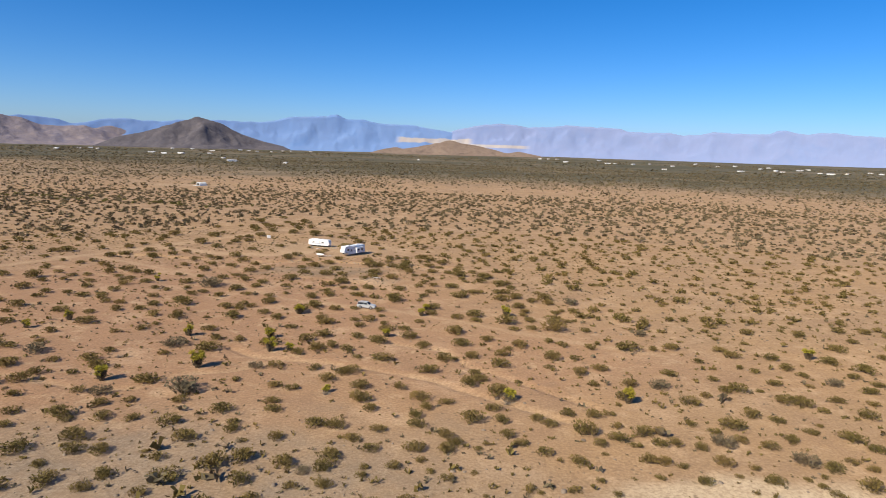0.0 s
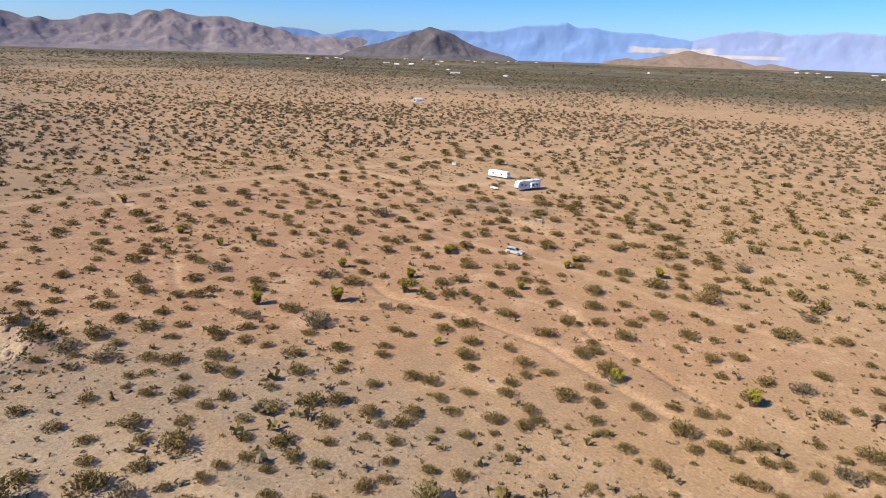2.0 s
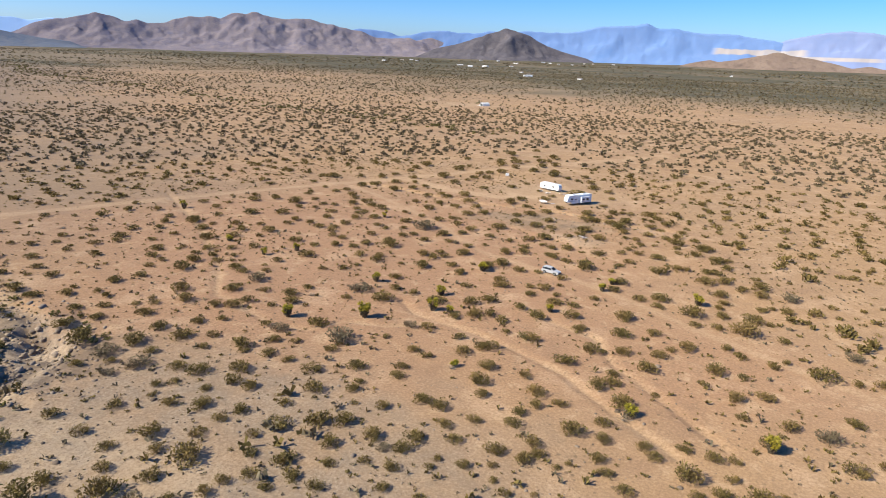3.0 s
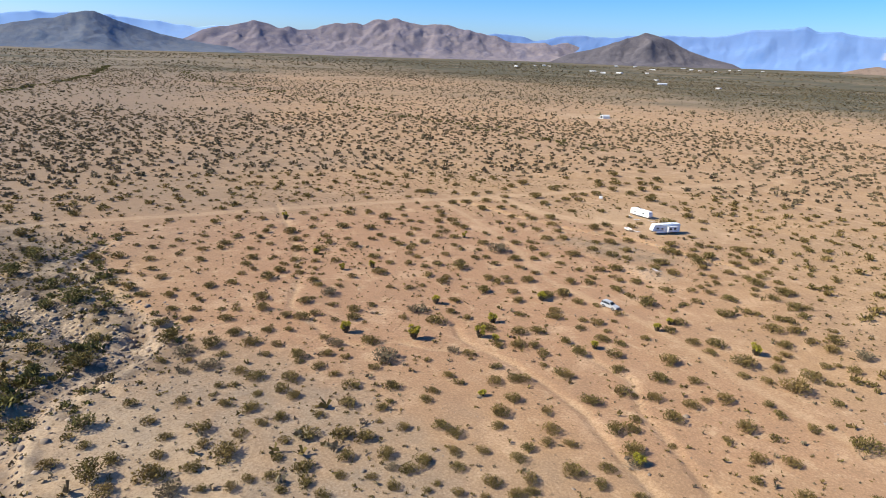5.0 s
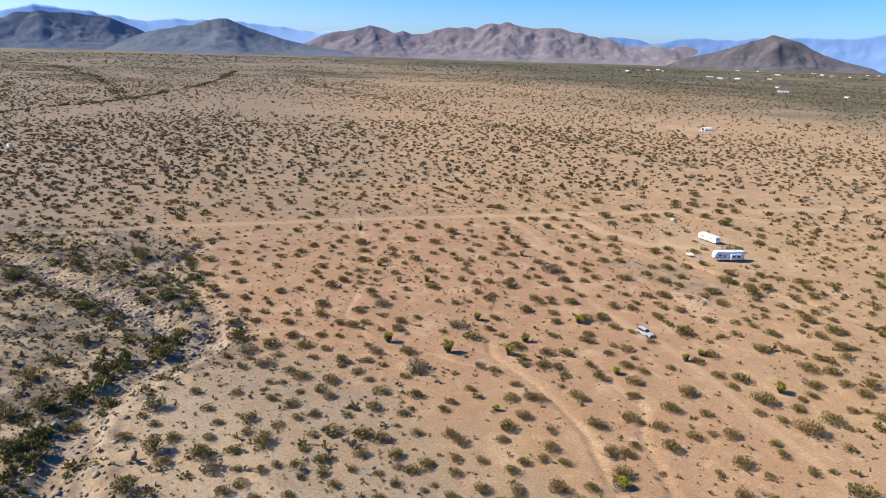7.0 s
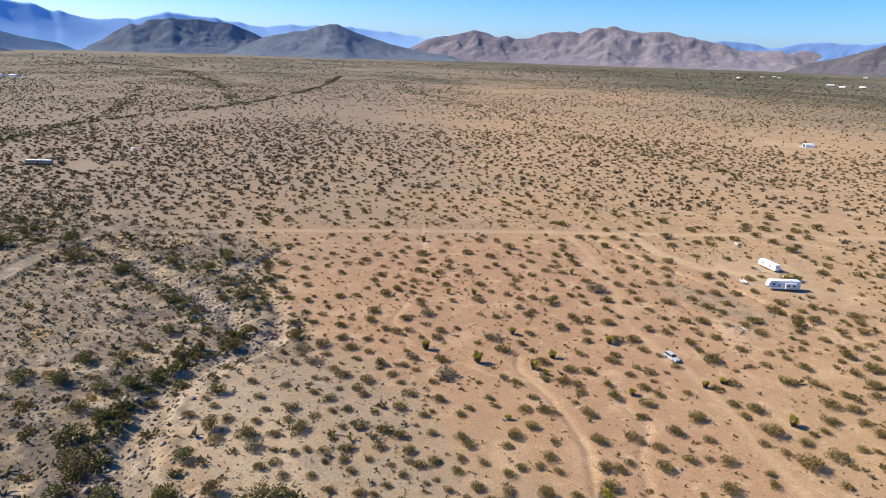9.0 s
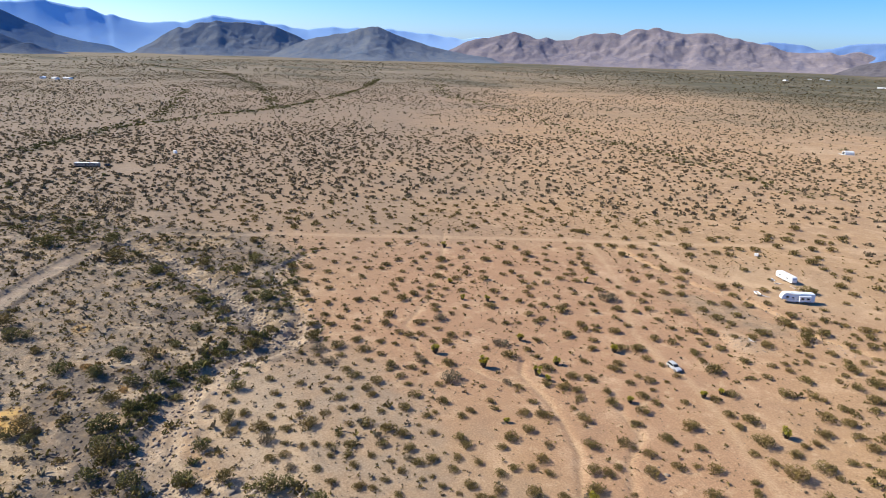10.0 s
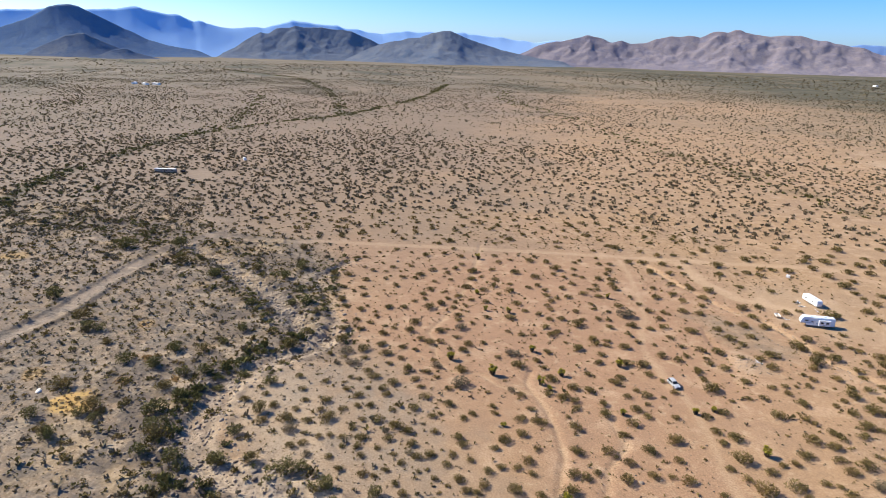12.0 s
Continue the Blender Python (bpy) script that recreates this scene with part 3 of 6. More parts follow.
mountain("mountain_back_knob", [(-2419, 4110, 59), (-2388, 4129, 98), (-2321, 4167, 116), (-2270, 4196, 121), (-2218, 4224, 104), (-2129, 4271, 66)], M_ROSE, "rounded hazy rose-brown knob behind the range", 2.0, 19)
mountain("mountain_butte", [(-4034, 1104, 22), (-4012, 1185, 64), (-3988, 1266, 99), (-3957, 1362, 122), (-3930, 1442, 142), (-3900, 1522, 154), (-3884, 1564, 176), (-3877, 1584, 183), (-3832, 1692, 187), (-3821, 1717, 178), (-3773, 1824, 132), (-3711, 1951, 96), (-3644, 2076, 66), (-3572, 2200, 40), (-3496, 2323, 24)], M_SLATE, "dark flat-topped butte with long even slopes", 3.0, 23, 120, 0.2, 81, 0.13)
mountain("mountain_dark", [(-4457, 432, 55), (-4449, 514, 110), (-4444, 563, 138), (-4439, 603, 162), (-4436, 626, 147), (-4431, 658, 154), (-4425, 698, 182), (-4414, 772, 192), (-4405, 821, 204), (-4397, 867, 189), (-4377, 965, 197), (-4359, 1046, 190), (-4339, 1128, 180), (-4327, 1178, 179), (-4309, 1244, 157), (-4290, 1309, 125), (-4265, 1392, 86), (-4232, 1493, 39)], M_SLATE, "dark hazy slate-brown mountain with rounded summits", 2.4, 27, 120, 0.25, 81, 0.15)
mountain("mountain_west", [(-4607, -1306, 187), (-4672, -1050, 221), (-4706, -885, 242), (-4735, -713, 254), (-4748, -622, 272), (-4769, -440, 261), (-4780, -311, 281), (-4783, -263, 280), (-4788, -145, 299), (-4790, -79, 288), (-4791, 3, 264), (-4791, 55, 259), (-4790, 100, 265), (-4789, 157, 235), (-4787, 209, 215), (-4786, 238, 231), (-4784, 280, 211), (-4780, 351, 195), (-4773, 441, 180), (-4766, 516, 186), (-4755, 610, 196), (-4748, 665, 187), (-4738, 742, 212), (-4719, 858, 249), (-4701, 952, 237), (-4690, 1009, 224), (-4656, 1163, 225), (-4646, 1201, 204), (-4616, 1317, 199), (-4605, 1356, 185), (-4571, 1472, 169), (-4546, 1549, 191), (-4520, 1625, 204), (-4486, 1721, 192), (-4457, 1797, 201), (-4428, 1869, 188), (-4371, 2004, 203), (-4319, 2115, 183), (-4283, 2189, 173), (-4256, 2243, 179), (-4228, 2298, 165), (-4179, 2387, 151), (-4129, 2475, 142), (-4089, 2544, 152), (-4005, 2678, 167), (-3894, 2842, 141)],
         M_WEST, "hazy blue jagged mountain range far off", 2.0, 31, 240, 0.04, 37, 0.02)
mountain("mountain_big_cone", [(-4267, -1064, 33), (-4298, -934, 89), (-4320, -826, 137), (-4330, -771, 160), (-4342, -701, 187), (-4353, -628, 226), (-4360, -583, 258), (-4365, -540, 273), (-4372, -483, 279), (-4378, -428, 269), (-4382, -388, 243), (-4388, -319, 209), (-4394, -234, 168), (-4398, -147, 126), (-4400, -72, 89), (-4401, 37, 59), (-4398, 199, 35)], M_CONE, "tall cone-shaped mountain hazed blue-grey far off", 2.6, 37, 110, 0.07, 61, 0.07)
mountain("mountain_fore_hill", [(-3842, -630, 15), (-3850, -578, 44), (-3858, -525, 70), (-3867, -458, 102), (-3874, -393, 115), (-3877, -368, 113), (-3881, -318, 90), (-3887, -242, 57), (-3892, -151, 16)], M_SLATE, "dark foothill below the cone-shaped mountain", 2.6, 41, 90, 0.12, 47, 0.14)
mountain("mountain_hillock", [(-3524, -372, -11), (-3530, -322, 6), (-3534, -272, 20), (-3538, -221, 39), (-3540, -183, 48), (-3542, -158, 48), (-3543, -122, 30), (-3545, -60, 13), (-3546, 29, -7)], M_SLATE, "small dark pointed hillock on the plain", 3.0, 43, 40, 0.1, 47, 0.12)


# ---- shrubs ----
def tuft(rng, n, size, wide=1.0, tall=0.55, lean=0.7):
    """n small leaf sprays over an uneven dome of unit radius; verts and quads."""
    clumps = 15
    ca, cr = rng.uniform(0, 2 * np.pi, clumps), np.sqrt(rng.uniform(0, 0.42, clumps))
    pick = rng.randint(0, clumps, n)
    d = rng.normal(0, 1, (n, 3))
    d /= np.linalg.norm(d, axis=1)[:, None]
    d *= rng.uniform(0.45, 1.0, n)[:, None] ** 0.5
    big = rng.uniform(0.3, 0.52, clumps)[pick]
    x, y = cr[pick] * np.cos(ca[pick]) + d[:, 0] * big, cr[pick] * np.sin(ca[pick]) + d[:, 1] * big
    z = tall * (0.36 + 0.34 * (1 - cr[pick])) + d[:, 2] * tall * 0.48
    z = np.abs(z) + 0.03
    up = np.stack([x * lean + rng.normal(0, 0.5, n), y * lean + rng.normal(0, 0.5, n), rng.uniform(0.1, 0.8, n)], -1)
    up /= np.linalg.norm(up, axis=1)[:, None]
    side = np.cross(up, rng.normal(0, 1, (n, 3)))
    side /= np.linalg.norm(side, axis=1)[:, None]
    s = (size * rng.uniform(0.6, 1.35, n))[:, None]
    c = np.stack([x * wide, y * wide, z], -1)
    quad = np.stack([c - side * s * 0.2 - up * s * 0.6, c + side * s * 0.2 - up * s * 0.6, c + side * s * 0.32 + up * s * 0.6, c - side * s * 0.32 + up * s * 0.6], 1)
    quad[:, :, 2] = np.maximum(quad[:, :, 2], -0.02)
    return quad.reshape(-1, 3), np.arange(4 * n).reshape(-1, 4)


def scatter(name, places, kinds, material, label, category):
    """Joins many shrubs into one mesh: places of (x, y, radius, height factor), kinds of unit tufts."""
    rng = np.random.RandomState(len(places))
    V, Q, base = [], [], 0
    z = height(places[:, 0], places[:, 1])
    turn, pick = rng.uniform(0, 2 * np.pi, len(places)), rng.randint(0, len(kinds), len(places))
    for k, (v, q) in enumerate(kinds):
        sel = np.flatnonzero(pick == k)
        if not len(sel):
            continue
        c, s, r = np.cos(turn[sel])[:, None], np.sin(turn[sel])[:, None], places[sel, 2][:, None]
        x = places[sel, 0][:, None] + r * (v[:, 0] * c - v[:, 1] * s)
        y = places[sel, 1][:, None] + r * (v[:, 0] * s + v[:, 1] * c)
        zz = z[sel][:, None] + r * places[sel, 3][:, None] * v[:, 2] - 0.02
        V.append(np.stack([x, y, zz], -1).reshape(-1, 3))
        Q.append((q[None] + (base + np.arange(len(sel)) * len(v))[:, None, None]).reshape(-1, 4))
        base += len(sel) * len(v)
    return tagged(mesh_object(name, np.concatenate(V), np.concatenate(Q), material), label, category, kind="stuff")


def spread(rng, x0, x1, y0, y1, cell, loose=0.48):
    """Uneven but well spaced places."""
    x, y = np.meshgrid(np.arange(x0, x1, cell), np.arange(y0, y1, cell), indexing="ij")
    return x.ravel() + rng.uniform(-loose, loose, x.size) * cell, y.ravel() + rng.uniform(-loose, loose, x.size) * cell


def bare(x, y):
    """Where no shrub stands: tracks, the pad round the trailers, the wash bed."""
    t = away(x, y, ROAD) < 3.4
    t |= (away(x, y, BRANCH) < 3.6) & (np.asarray(x) > -225)
    for line, w in ((ROAD_WEST, 3.6), (DRIVE, 3.2), (TRAIL, 2.5), (RUNNEL, 2.0), (WASH, 1.5)):
        t |= away(x, y, line) < w
    return t | (np.hypot((x + 44) / 20, (y - 241) / 15) < 1) | (np.hypot(x + 18, y - 155) < 4.2) | (np.hypot((x + 275) / 34, (y - 652) / 14) < 1) | (np.hypot((x + 394) / 22, (y - 42) / 9) < 1)


rng = np.random.RandomState(5)
LOD0 = [tuft(np.random.RandomState(50 + i), 280, 0.135) for i in range(8)]
RING = [tuft(np.random.RandomState(60 + i), 64, 0.265) for i in range(8)]
LOD1 = [tuft(np.random.RandomState(70 + i), 16, 0.52) for i in range(8)]
LOD2 = [tuft(np.random.RandomState(90 + i), 4, 1.0) for i in range(8)]


def wedge(x, y):
    """The part of the plain that the path looks over."""
    a = np.degrees(np.arctan2(-(x - 28), y))
    return (a > -48) & (a < 112)


def plant(x, y, lo, hi):
    r = np.hypot(x, y - 55)
    keep = (r >= lo) & (r < hi) & wedge(x, y) & ~bare(x, y)
    return x[keep], y[keep]


def sized(x, y, mean=1.1):
    n = len(x)
    r = mean * np.exp(rng.normal(0, 0.38, n))
    return np.stack([x, y, np.clip(r, 0.45, 2.3), rng.uniform(0.8, 1.25, n)], -1)


# Shrubs that stand by themselves: (x, y, radius), stand by stand from the wash northwards.
STANDS, FAR_STANDS = [], []
STANDS.append([(-51.7, 39, 1.5), (-39.9, 41.4, 1.65), (-53, 44.7, 1.13), (-46.5, 45.9, 1.71), (-26.5, 46.8, 1.33), (-33.3, 47.7, 1.83), (-38.5, 48, 2.35), (-22, 49.7, 1.3), (-26.6, 49.9, 1.33), (-42.6, 50.8, 1.2), (-30.8, 50.9, 1.02), (-35.9, 52.6, 1.4), (-27.8, 53.9, 1.1), (-46.3, 54.1, 1.23), (-19.2, 54.4, 1.26), (-52.4, 54.4, 1.26), (-59.6, 54.9, 1.3), (-14, 55.5, 1.23), (-27.6, 56.7, 1.1), (-40, 56.9, 1.17), (-35.1, 57.9, 2.51), (-22.2, 58.4, 1.07), (-25.4, 59.2, 1.31), (-43.9, 59.3, 1.67), (-10.1, 60.1, 1.42), (-54.5, 61.4, 1.38), (-16.9, 61.5, 1.26), (-20.6, 61.6, 1.28), (-8.6, 62.2, 1.01), (-38.2, 62.5, 1.28), (-28.7, 62.5, 1.11), (-23.5, 63.6, 1.85), (-9.7, 65.3, 1.02)])
STANDS.append([(-4.4, 65.7, 1.09), (-48.2, 65.9, 1.35), (-18.3, 66, 1.06), (-31.5, 66, 1.02), (-0.7, 66.2, 1.17), (-70.9, 66.5, 1.21), (-38.4, 66.6, 1.17), (-64, 67.1, 1.18), (-43.5, 68, 1.8), (-10.8, 69.4, 1.24), (-30.2, 69.6, 1.92), (-21.1, 69.6, 1.41), (-37.4, 69.8, 1.4), (-70.8, 71.5, 2.3), (-62.5, 71.5, 2.09), (-46.9, 71.7, 1.1), (-78.5, 72.1, 2.52), (51.3, 72.4, 0.88), (-14.1, 72.5, 1.05), (-25.3, 73, 2), (-11.7, 73.6, 1.46), (56.8, 74.2, 1.53), (-16.8, 74.2, 1.6), (36.2, 74.2, 1.11), (-56.2, 74.3, 1.53), (-2.9, 74.6, 1), (-22.4, 74.7, 1.76), (45.1, 74.9, 1.3), (-52.1, 75, 2.02), (-87.7, 75, 1.9), (-41.3, 75.5, 1.44), (-44.7, 75.7, 1.46), (-64.7, 76.1, 1.33)])
STANDS.append([(-11.4, 76.5, 1.67), (-70.1, 77, 2.17), (21, 77.9, 1.4), (54.6, 78.9, 1.56), (32.5, 78.9, 1.16), (-6.5, 78.9, 1.23), (-47, 79, 1.86), (30.4, 79, 1.3), (60, 79.1, 0.96), (40.5, 79.2, 1.33), (3.5, 79.4, 1.37), (-0.6, 79.6, 1.6), (16.9, 79.8, 1.2), (-32.2, 80, 1.74), (-85.1, 80.1, 1.45), (51.7, 80.2, 1.72), (-112.4, 80.4, 1.93), (-106.3, 80.4, 1.73), (-93.3, 81, 1.5), (58.4, 81.1, 0.97), (-20, 81.3, 1.21), (5, 81.5, 1.17), (-9.5, 81.7, 1.26), (13.9, 82.3, 1.15), (-65.1, 82.9, 2.15), (-26.9, 83.3, 1.25), (24.9, 83.3, 1.04), (39.1, 83.4, 1.06), (-71.5, 83.5, 1.79), (3.4, 83.7, 1.39), (33.6, 84.1, 1.22), (-141.1, 84.1, 2.15), (64.1, 84.6, 1.36)])
STANDS.append([(49.2, 84.6, 1.28), (12.2, 84.6, 1.18), (-101.4, 84.6, 1.71), (35.9, 84.6, 1.08), (-6.3, 84.8, 1.25), (27.9, 85, 1.51), (42.7, 85.1, 1.72), (-36.8, 85.1, 1.79), (-12.3, 85.5, 1.6), (-15.2, 85.7, 1.63), (-53.1, 85.8, 1.79), (-46.7, 85.8, 1.5), (-42.2, 85.9, 1.22), (-79.2, 86.3, 1.71), (45.7, 86.5, 1.12), (23.7, 86.8, 1.98), (53.1, 86.8, 1.32), (-0.9, 86.8, 1.43), (32.1, 87.2, 1.56), (62.1, 87.6, 1.9), (34.7, 88.3, 1.11), (18.7, 89.1, 1.24), (7.2, 89.2, 1.78), (-67.5, 89.2, 1.5), (11.7, 89.7, 1.23), (-114.5, 89.7, 1.64), (-30.7, 89.8, 1.64), (57.6, 89.8, 1.2), (-139.1, 89.8, 1.96), (-1.2, 90.2, 1.23), (-49.9, 90.5, 1.53), (-23, 90.5, 1.36), (46.3, 90.7, 1.99)])
STANDS.append([(17, 91, 1.25), (-8.5, 92.3, 1.28), (-38.2, 92.7, 1.22), (25.9, 92.9, 1.29), (22.1, 93.3, 1.21), (54.4, 93.6, 1.22), (0.1, 93.8, 1.24), (-24.1, 93.8, 1.26), (10.6, 93.9, 1.38), (-130.6, 94.6, 1.74), (-51.9, 94.8, 1.81), (-99.8, 94.9, 1.72), (-78.2, 95.3, 1.87), (51.3, 95.4, 1.57), (3.2, 95.9, 1.33), (-10.5, 96, 1.96), (70.2, 96.4, 1.7), (-70.8, 96.4, 1.4), (-39.4, 96.9, 2.72), (-1.1, 97.3, 1.78), (-67.4, 98.2, 1.94), (13.4, 98.4, 1.5), (-84, 99.1, 2.22), (43.1, 99.8, 1.76), (-98.1, 100, 1.56), (-25.4, 100.2, 1.29), (-47.3, 100.5, 2.05), (61.9, 100.5, 1.69), (11.8, 100.8, 2), (32.7, 100.9, 1.58), (59.7, 101.3, 1.69), (-11.3, 101.4, 1.55), (68.5, 102.6, 1.47)])
STANDS.append([(-17.6, 104.3, 1.72), (6.8, 104.6, 1.76), (-74.4, 104.8, 1.87), (51.1, 105.4, 1.31), (53.5, 105.7, 1.7), (-59, 106.3, 1.63), (40.3, 106.5, 1.86), (8.8, 106.9, 1.55), (35.2, 107, 1.57), (77, 107.1, 1.46), (-15.6, 107.6, 1.37), (-13.8, 108.6, 1.6), (-94.7, 108.7, 2.18), (-31.5, 109.1, 1.35), (-62.3, 109.6, 1.94), (61.7, 109.8, 1.4), (-0.3, 110.1, 1.95), (8.1, 110.1, 1.26), (-28.3, 110.2, 1.46), (80.7, 110.7, 1.29), (73, 111, 1.68), (27.5, 112, 1.51), (-74.2, 112.4, 2.04), (43.9, 112.7, 1.47), (-96.8, 114.3, 1.9), (78.8, 114.6, 1.2), (12.8, 114.7, 1.77), (69.3, 114.7, 1.27), (31.7, 115, 1.56), (-9.3, 115.7, 2.05), (-84.6, 115.8, 1.67), (-112.3, 116, 1.84), (2.5, 117.4, 1.64)])
STANDS.append([(-26.1, 117.8, 1.47), (82.8, 118.1, 2.03), (-43.7, 118.1, 2.36), (68, 118.3, 1.51), (-130.2, 118.4, 2.14), (7.7, 119.4, 1.51), (-51.2, 120.1, 2.44), (23.6, 120.2, 1.9), (-22.8, 120.8, 2.07), (13.8, 121.5, 1.6), (-20.4, 122.8, 1.46), (78.9, 122.9, 1.83), (-33.1, 123, 2.17), (67.6, 124.3, 1.56), (60.1, 124.8, 1.75), (-2, 125.4, 1.6), (-26.4, 126.4, 1.88), (-11.7, 126.5, 2.02), (5.6, 127.1, 1.9), (91.9, 127.2, 1.22), (40.5, 127.4, 2.59), (17.7, 127.9, 1.83), (59.5, 128.4, 1.56), (49.6, 129.3, 1.78), (-16.4, 129.3, 1.46), (-23.7, 129.8, 1.88), (-109.7, 130.6, 2.21), (-5.7, 130.8, 1.77), (11.1, 130.9, 1.45), (-48.9, 131.5, 1.65), (85.3, 131.6, 1.96), (-76.2, 132.3, 2.13), (4.5, 135.9, 2.32)])
STANDS.append([(-10.8, 136, 1.83), (-104.9, 136.1, 1.85), (-118.5, 136.8, 1.94), (92.5, 138.2, 1.29), (45.8, 139, 1.64), (-59.1, 139.2, 1.89), (-24.8, 139.4, 2.07), (-126.9, 141.1, 2.55), (-87.3, 141.1, 1.93), (27.1, 141.4, 2.74), (-47.3, 141.5, 2.11), (82.6, 142.1, 1.79), (70.9, 142.4, 1.49), (-37, 142.5, 1.63), (-26.7, 142.6, 1.58), (-100.4, 144.7, 2.02), (16.5, 145.7, 2.43), (9.3, 146.4, 1.54), (100.5, 147.2, 1.66), (94.3, 147.3, 1.63), (22, 148.3, 1.76), (4.7, 148.7, 1.57), (27.9, 149, 2.38), (-33.1, 149.8, 1.91), (-51.8, 150.7, 2.04), (9, 150.8, 2.07), (-63.4, 152.2, 2.73), (-31.2, 154.3, 2.2), (-43.4, 157, 2.02), (-1.1, 157.1, 1.65), (-119.4, 157.6, 2.19), (20.7, 161.4, 2.09), (-12, 163.3, 2.68)])
STANDS.append([(-34.2, 164.3, 1.86), (28.8, 165.8, 1.85), (35, 167.1, 2.07), (16.6, 168.1, 2.17), (5.4, 169.7, 2.24), (-56.5, 170, 2.02), (20.5, 170.7, 1.81), (28.7, 171.4, 2.37), (-64.7, 173.7, 3.21), (-11.9, 176.4, 1.87), (-20.8, 176.6, 1.86), (-117.6, 177, 2.44), (3.1, 181.2, 2.09), (-29.7, 183.4, 2.09), (-45.8, 186.9, 2.36), (17.4, 187.2, 2.33), (-15.4, 190.8, 2.26), (-36.4, 194.8, 2.2), (12.8, 195.6, 2.29), (-21.6, 197.7, 2.64), (5.1, 198.7, 2.35), (-13.5, 207.1, 2.67), (-43.1, 208.5, 2.23), (-22.2, 211.9, 2.15), (-25.7, 212.6, 2.48), (-17.7, 214.5, 2.15), (-101, 215.1, 2.53), (-13.3, 215.2, 2.44), (-55.3, 220.4, 2.37), (-135.7, 222.3, 2.57), (-8.7, 230.3, 2.53), (-39, 245.9, 3.52), (-98, 249.7, 2.91)])
STANDS.append([(-36.6, 264, 2.58), (-118.3, 271.6, 3.18), (-59.1, 281.4, 3)])
FAR_STANDS.append([(-52.4, 66.3, 0.75), (8.5, 68.6, 0.37), (-14.6, 68.8, 0.94), (-54.6, 68.9, 1.01), (15.1, 69.9, 0.51), (-67.5, 70, 1.07), (24.4, 70.2, 0.65), (13.9, 70.4, 0.89), (19.2, 70.5, 0.84), (-53, 70.8, 1.01), (16.6, 71.6, 0.52), (3.9, 72, 0.9), (-6.8, 72.1, 0.81), (41.5, 72.2, 0.56), (22.9, 73.3, 0.67), (1.7, 73.7, 0.68), (7.2, 73.7, 0.53), (50.7, 74, 0.74), (-6.7, 74.2, 0.71), (-33.3, 74.6, 1.04), (30.8, 74.8, 0.7), (49.6, 75.8, 0.6), (-35.7, 75.9, 0.59), (41.1, 76, 0.57), (0.4, 76.5, 0.79), (52.3, 76.6, 0.61), (34.6, 78.1, 0.87), (44.1, 78.3, 0.74), (-117.5, 79, 1.31), (-24.2, 80, 0.67), (7.8, 80.3, 0.7), (25.1, 80.5, 0.51), (9.1, 81.8, 0.57)])
FAR_STANDS.append([(-58.5, 82, 1.04), (30, 83.4, 0.9), (-125.2, 84.3, 1.52), (-51.2, 84.6, 1.02), (-89.5, 84.8, 1.33), (-27.3, 85.6, 0.92), (-60.4, 86.1, 1.19), (-119.3, 87.1, 0.83), (-104.1, 87.9, 0.94), (-93.7, 88.2, 1.21), (42.9, 88.8, 0.97), (-85, 88.8, 1.02), (-97.6, 89, 1.08), (28.7, 89.3, 0.95), (-82.2, 91, 1.16), (-122.3, 91.1, 1.35), (40.3, 91.4, 0.98), (-46, 92.2, 1.01), (-64.2, 92.3, 1.22), (60.1, 92.4, 0.71), (-85, 92.7, 0.88), (28.6, 93.9, 0.98), (-55.8, 95.3, 1.18), (63.8, 97.9, 0.93), (-146.3, 98.6, 1.1), (-159.5, 99.1, 1.54), (-22.4, 99.3, 1.15), (-141.3, 100.7, 1.45), (74.1, 101.8, 1), (-67, 101.9, 1.39), (-4.8, 102.1, 1.08), (-32.8, 102.4, 0.85), (-159.8, 102.8, 1.54)])
FAR_STANDS.append([(46.9, 102.9, 1.09), (-61.6, 103, 1.09), (-129.7, 103.1, 1.23), (-120.8, 104.5, 1.53), (-132.6, 105.8, 0.89), (-102.7, 105.9, 1.28), (-138.5, 105.9, 1.08), (57.4, 106.1, 0.77), (28.8, 106.3, 1.09), (15.6, 107.3, 0.81), (-68.2, 108.3, 1.13), (67.6, 109.1, 0.81), (-21, 109.5, 1.29), (-103.4, 110.1, 1.13), (-129.3, 110.3, 1.41), (-143, 110.4, 1.47), (51.1, 110.9, 0.97), (-164.9, 110.9, 1.11), (-108.6, 111.7, 1.65), (-137, 112, 0.91), (-80.6, 114.1, 1.49), (22.3, 114.6, 0.96), (-61.6, 114.8, 1.25), (-51, 114.8, 1.2), (-126.3, 114.8, 1.4), (61, 116.2, 1.14), (-14.3, 116.6, 0.93), (-92.1, 117.5, 1.41), (58.9, 117.9, 0.83), (4.3, 118, 0.87), (-76.9, 118, 1.04), (-141.7, 118.6, 1.3), (-101, 118.8, 1.29)])
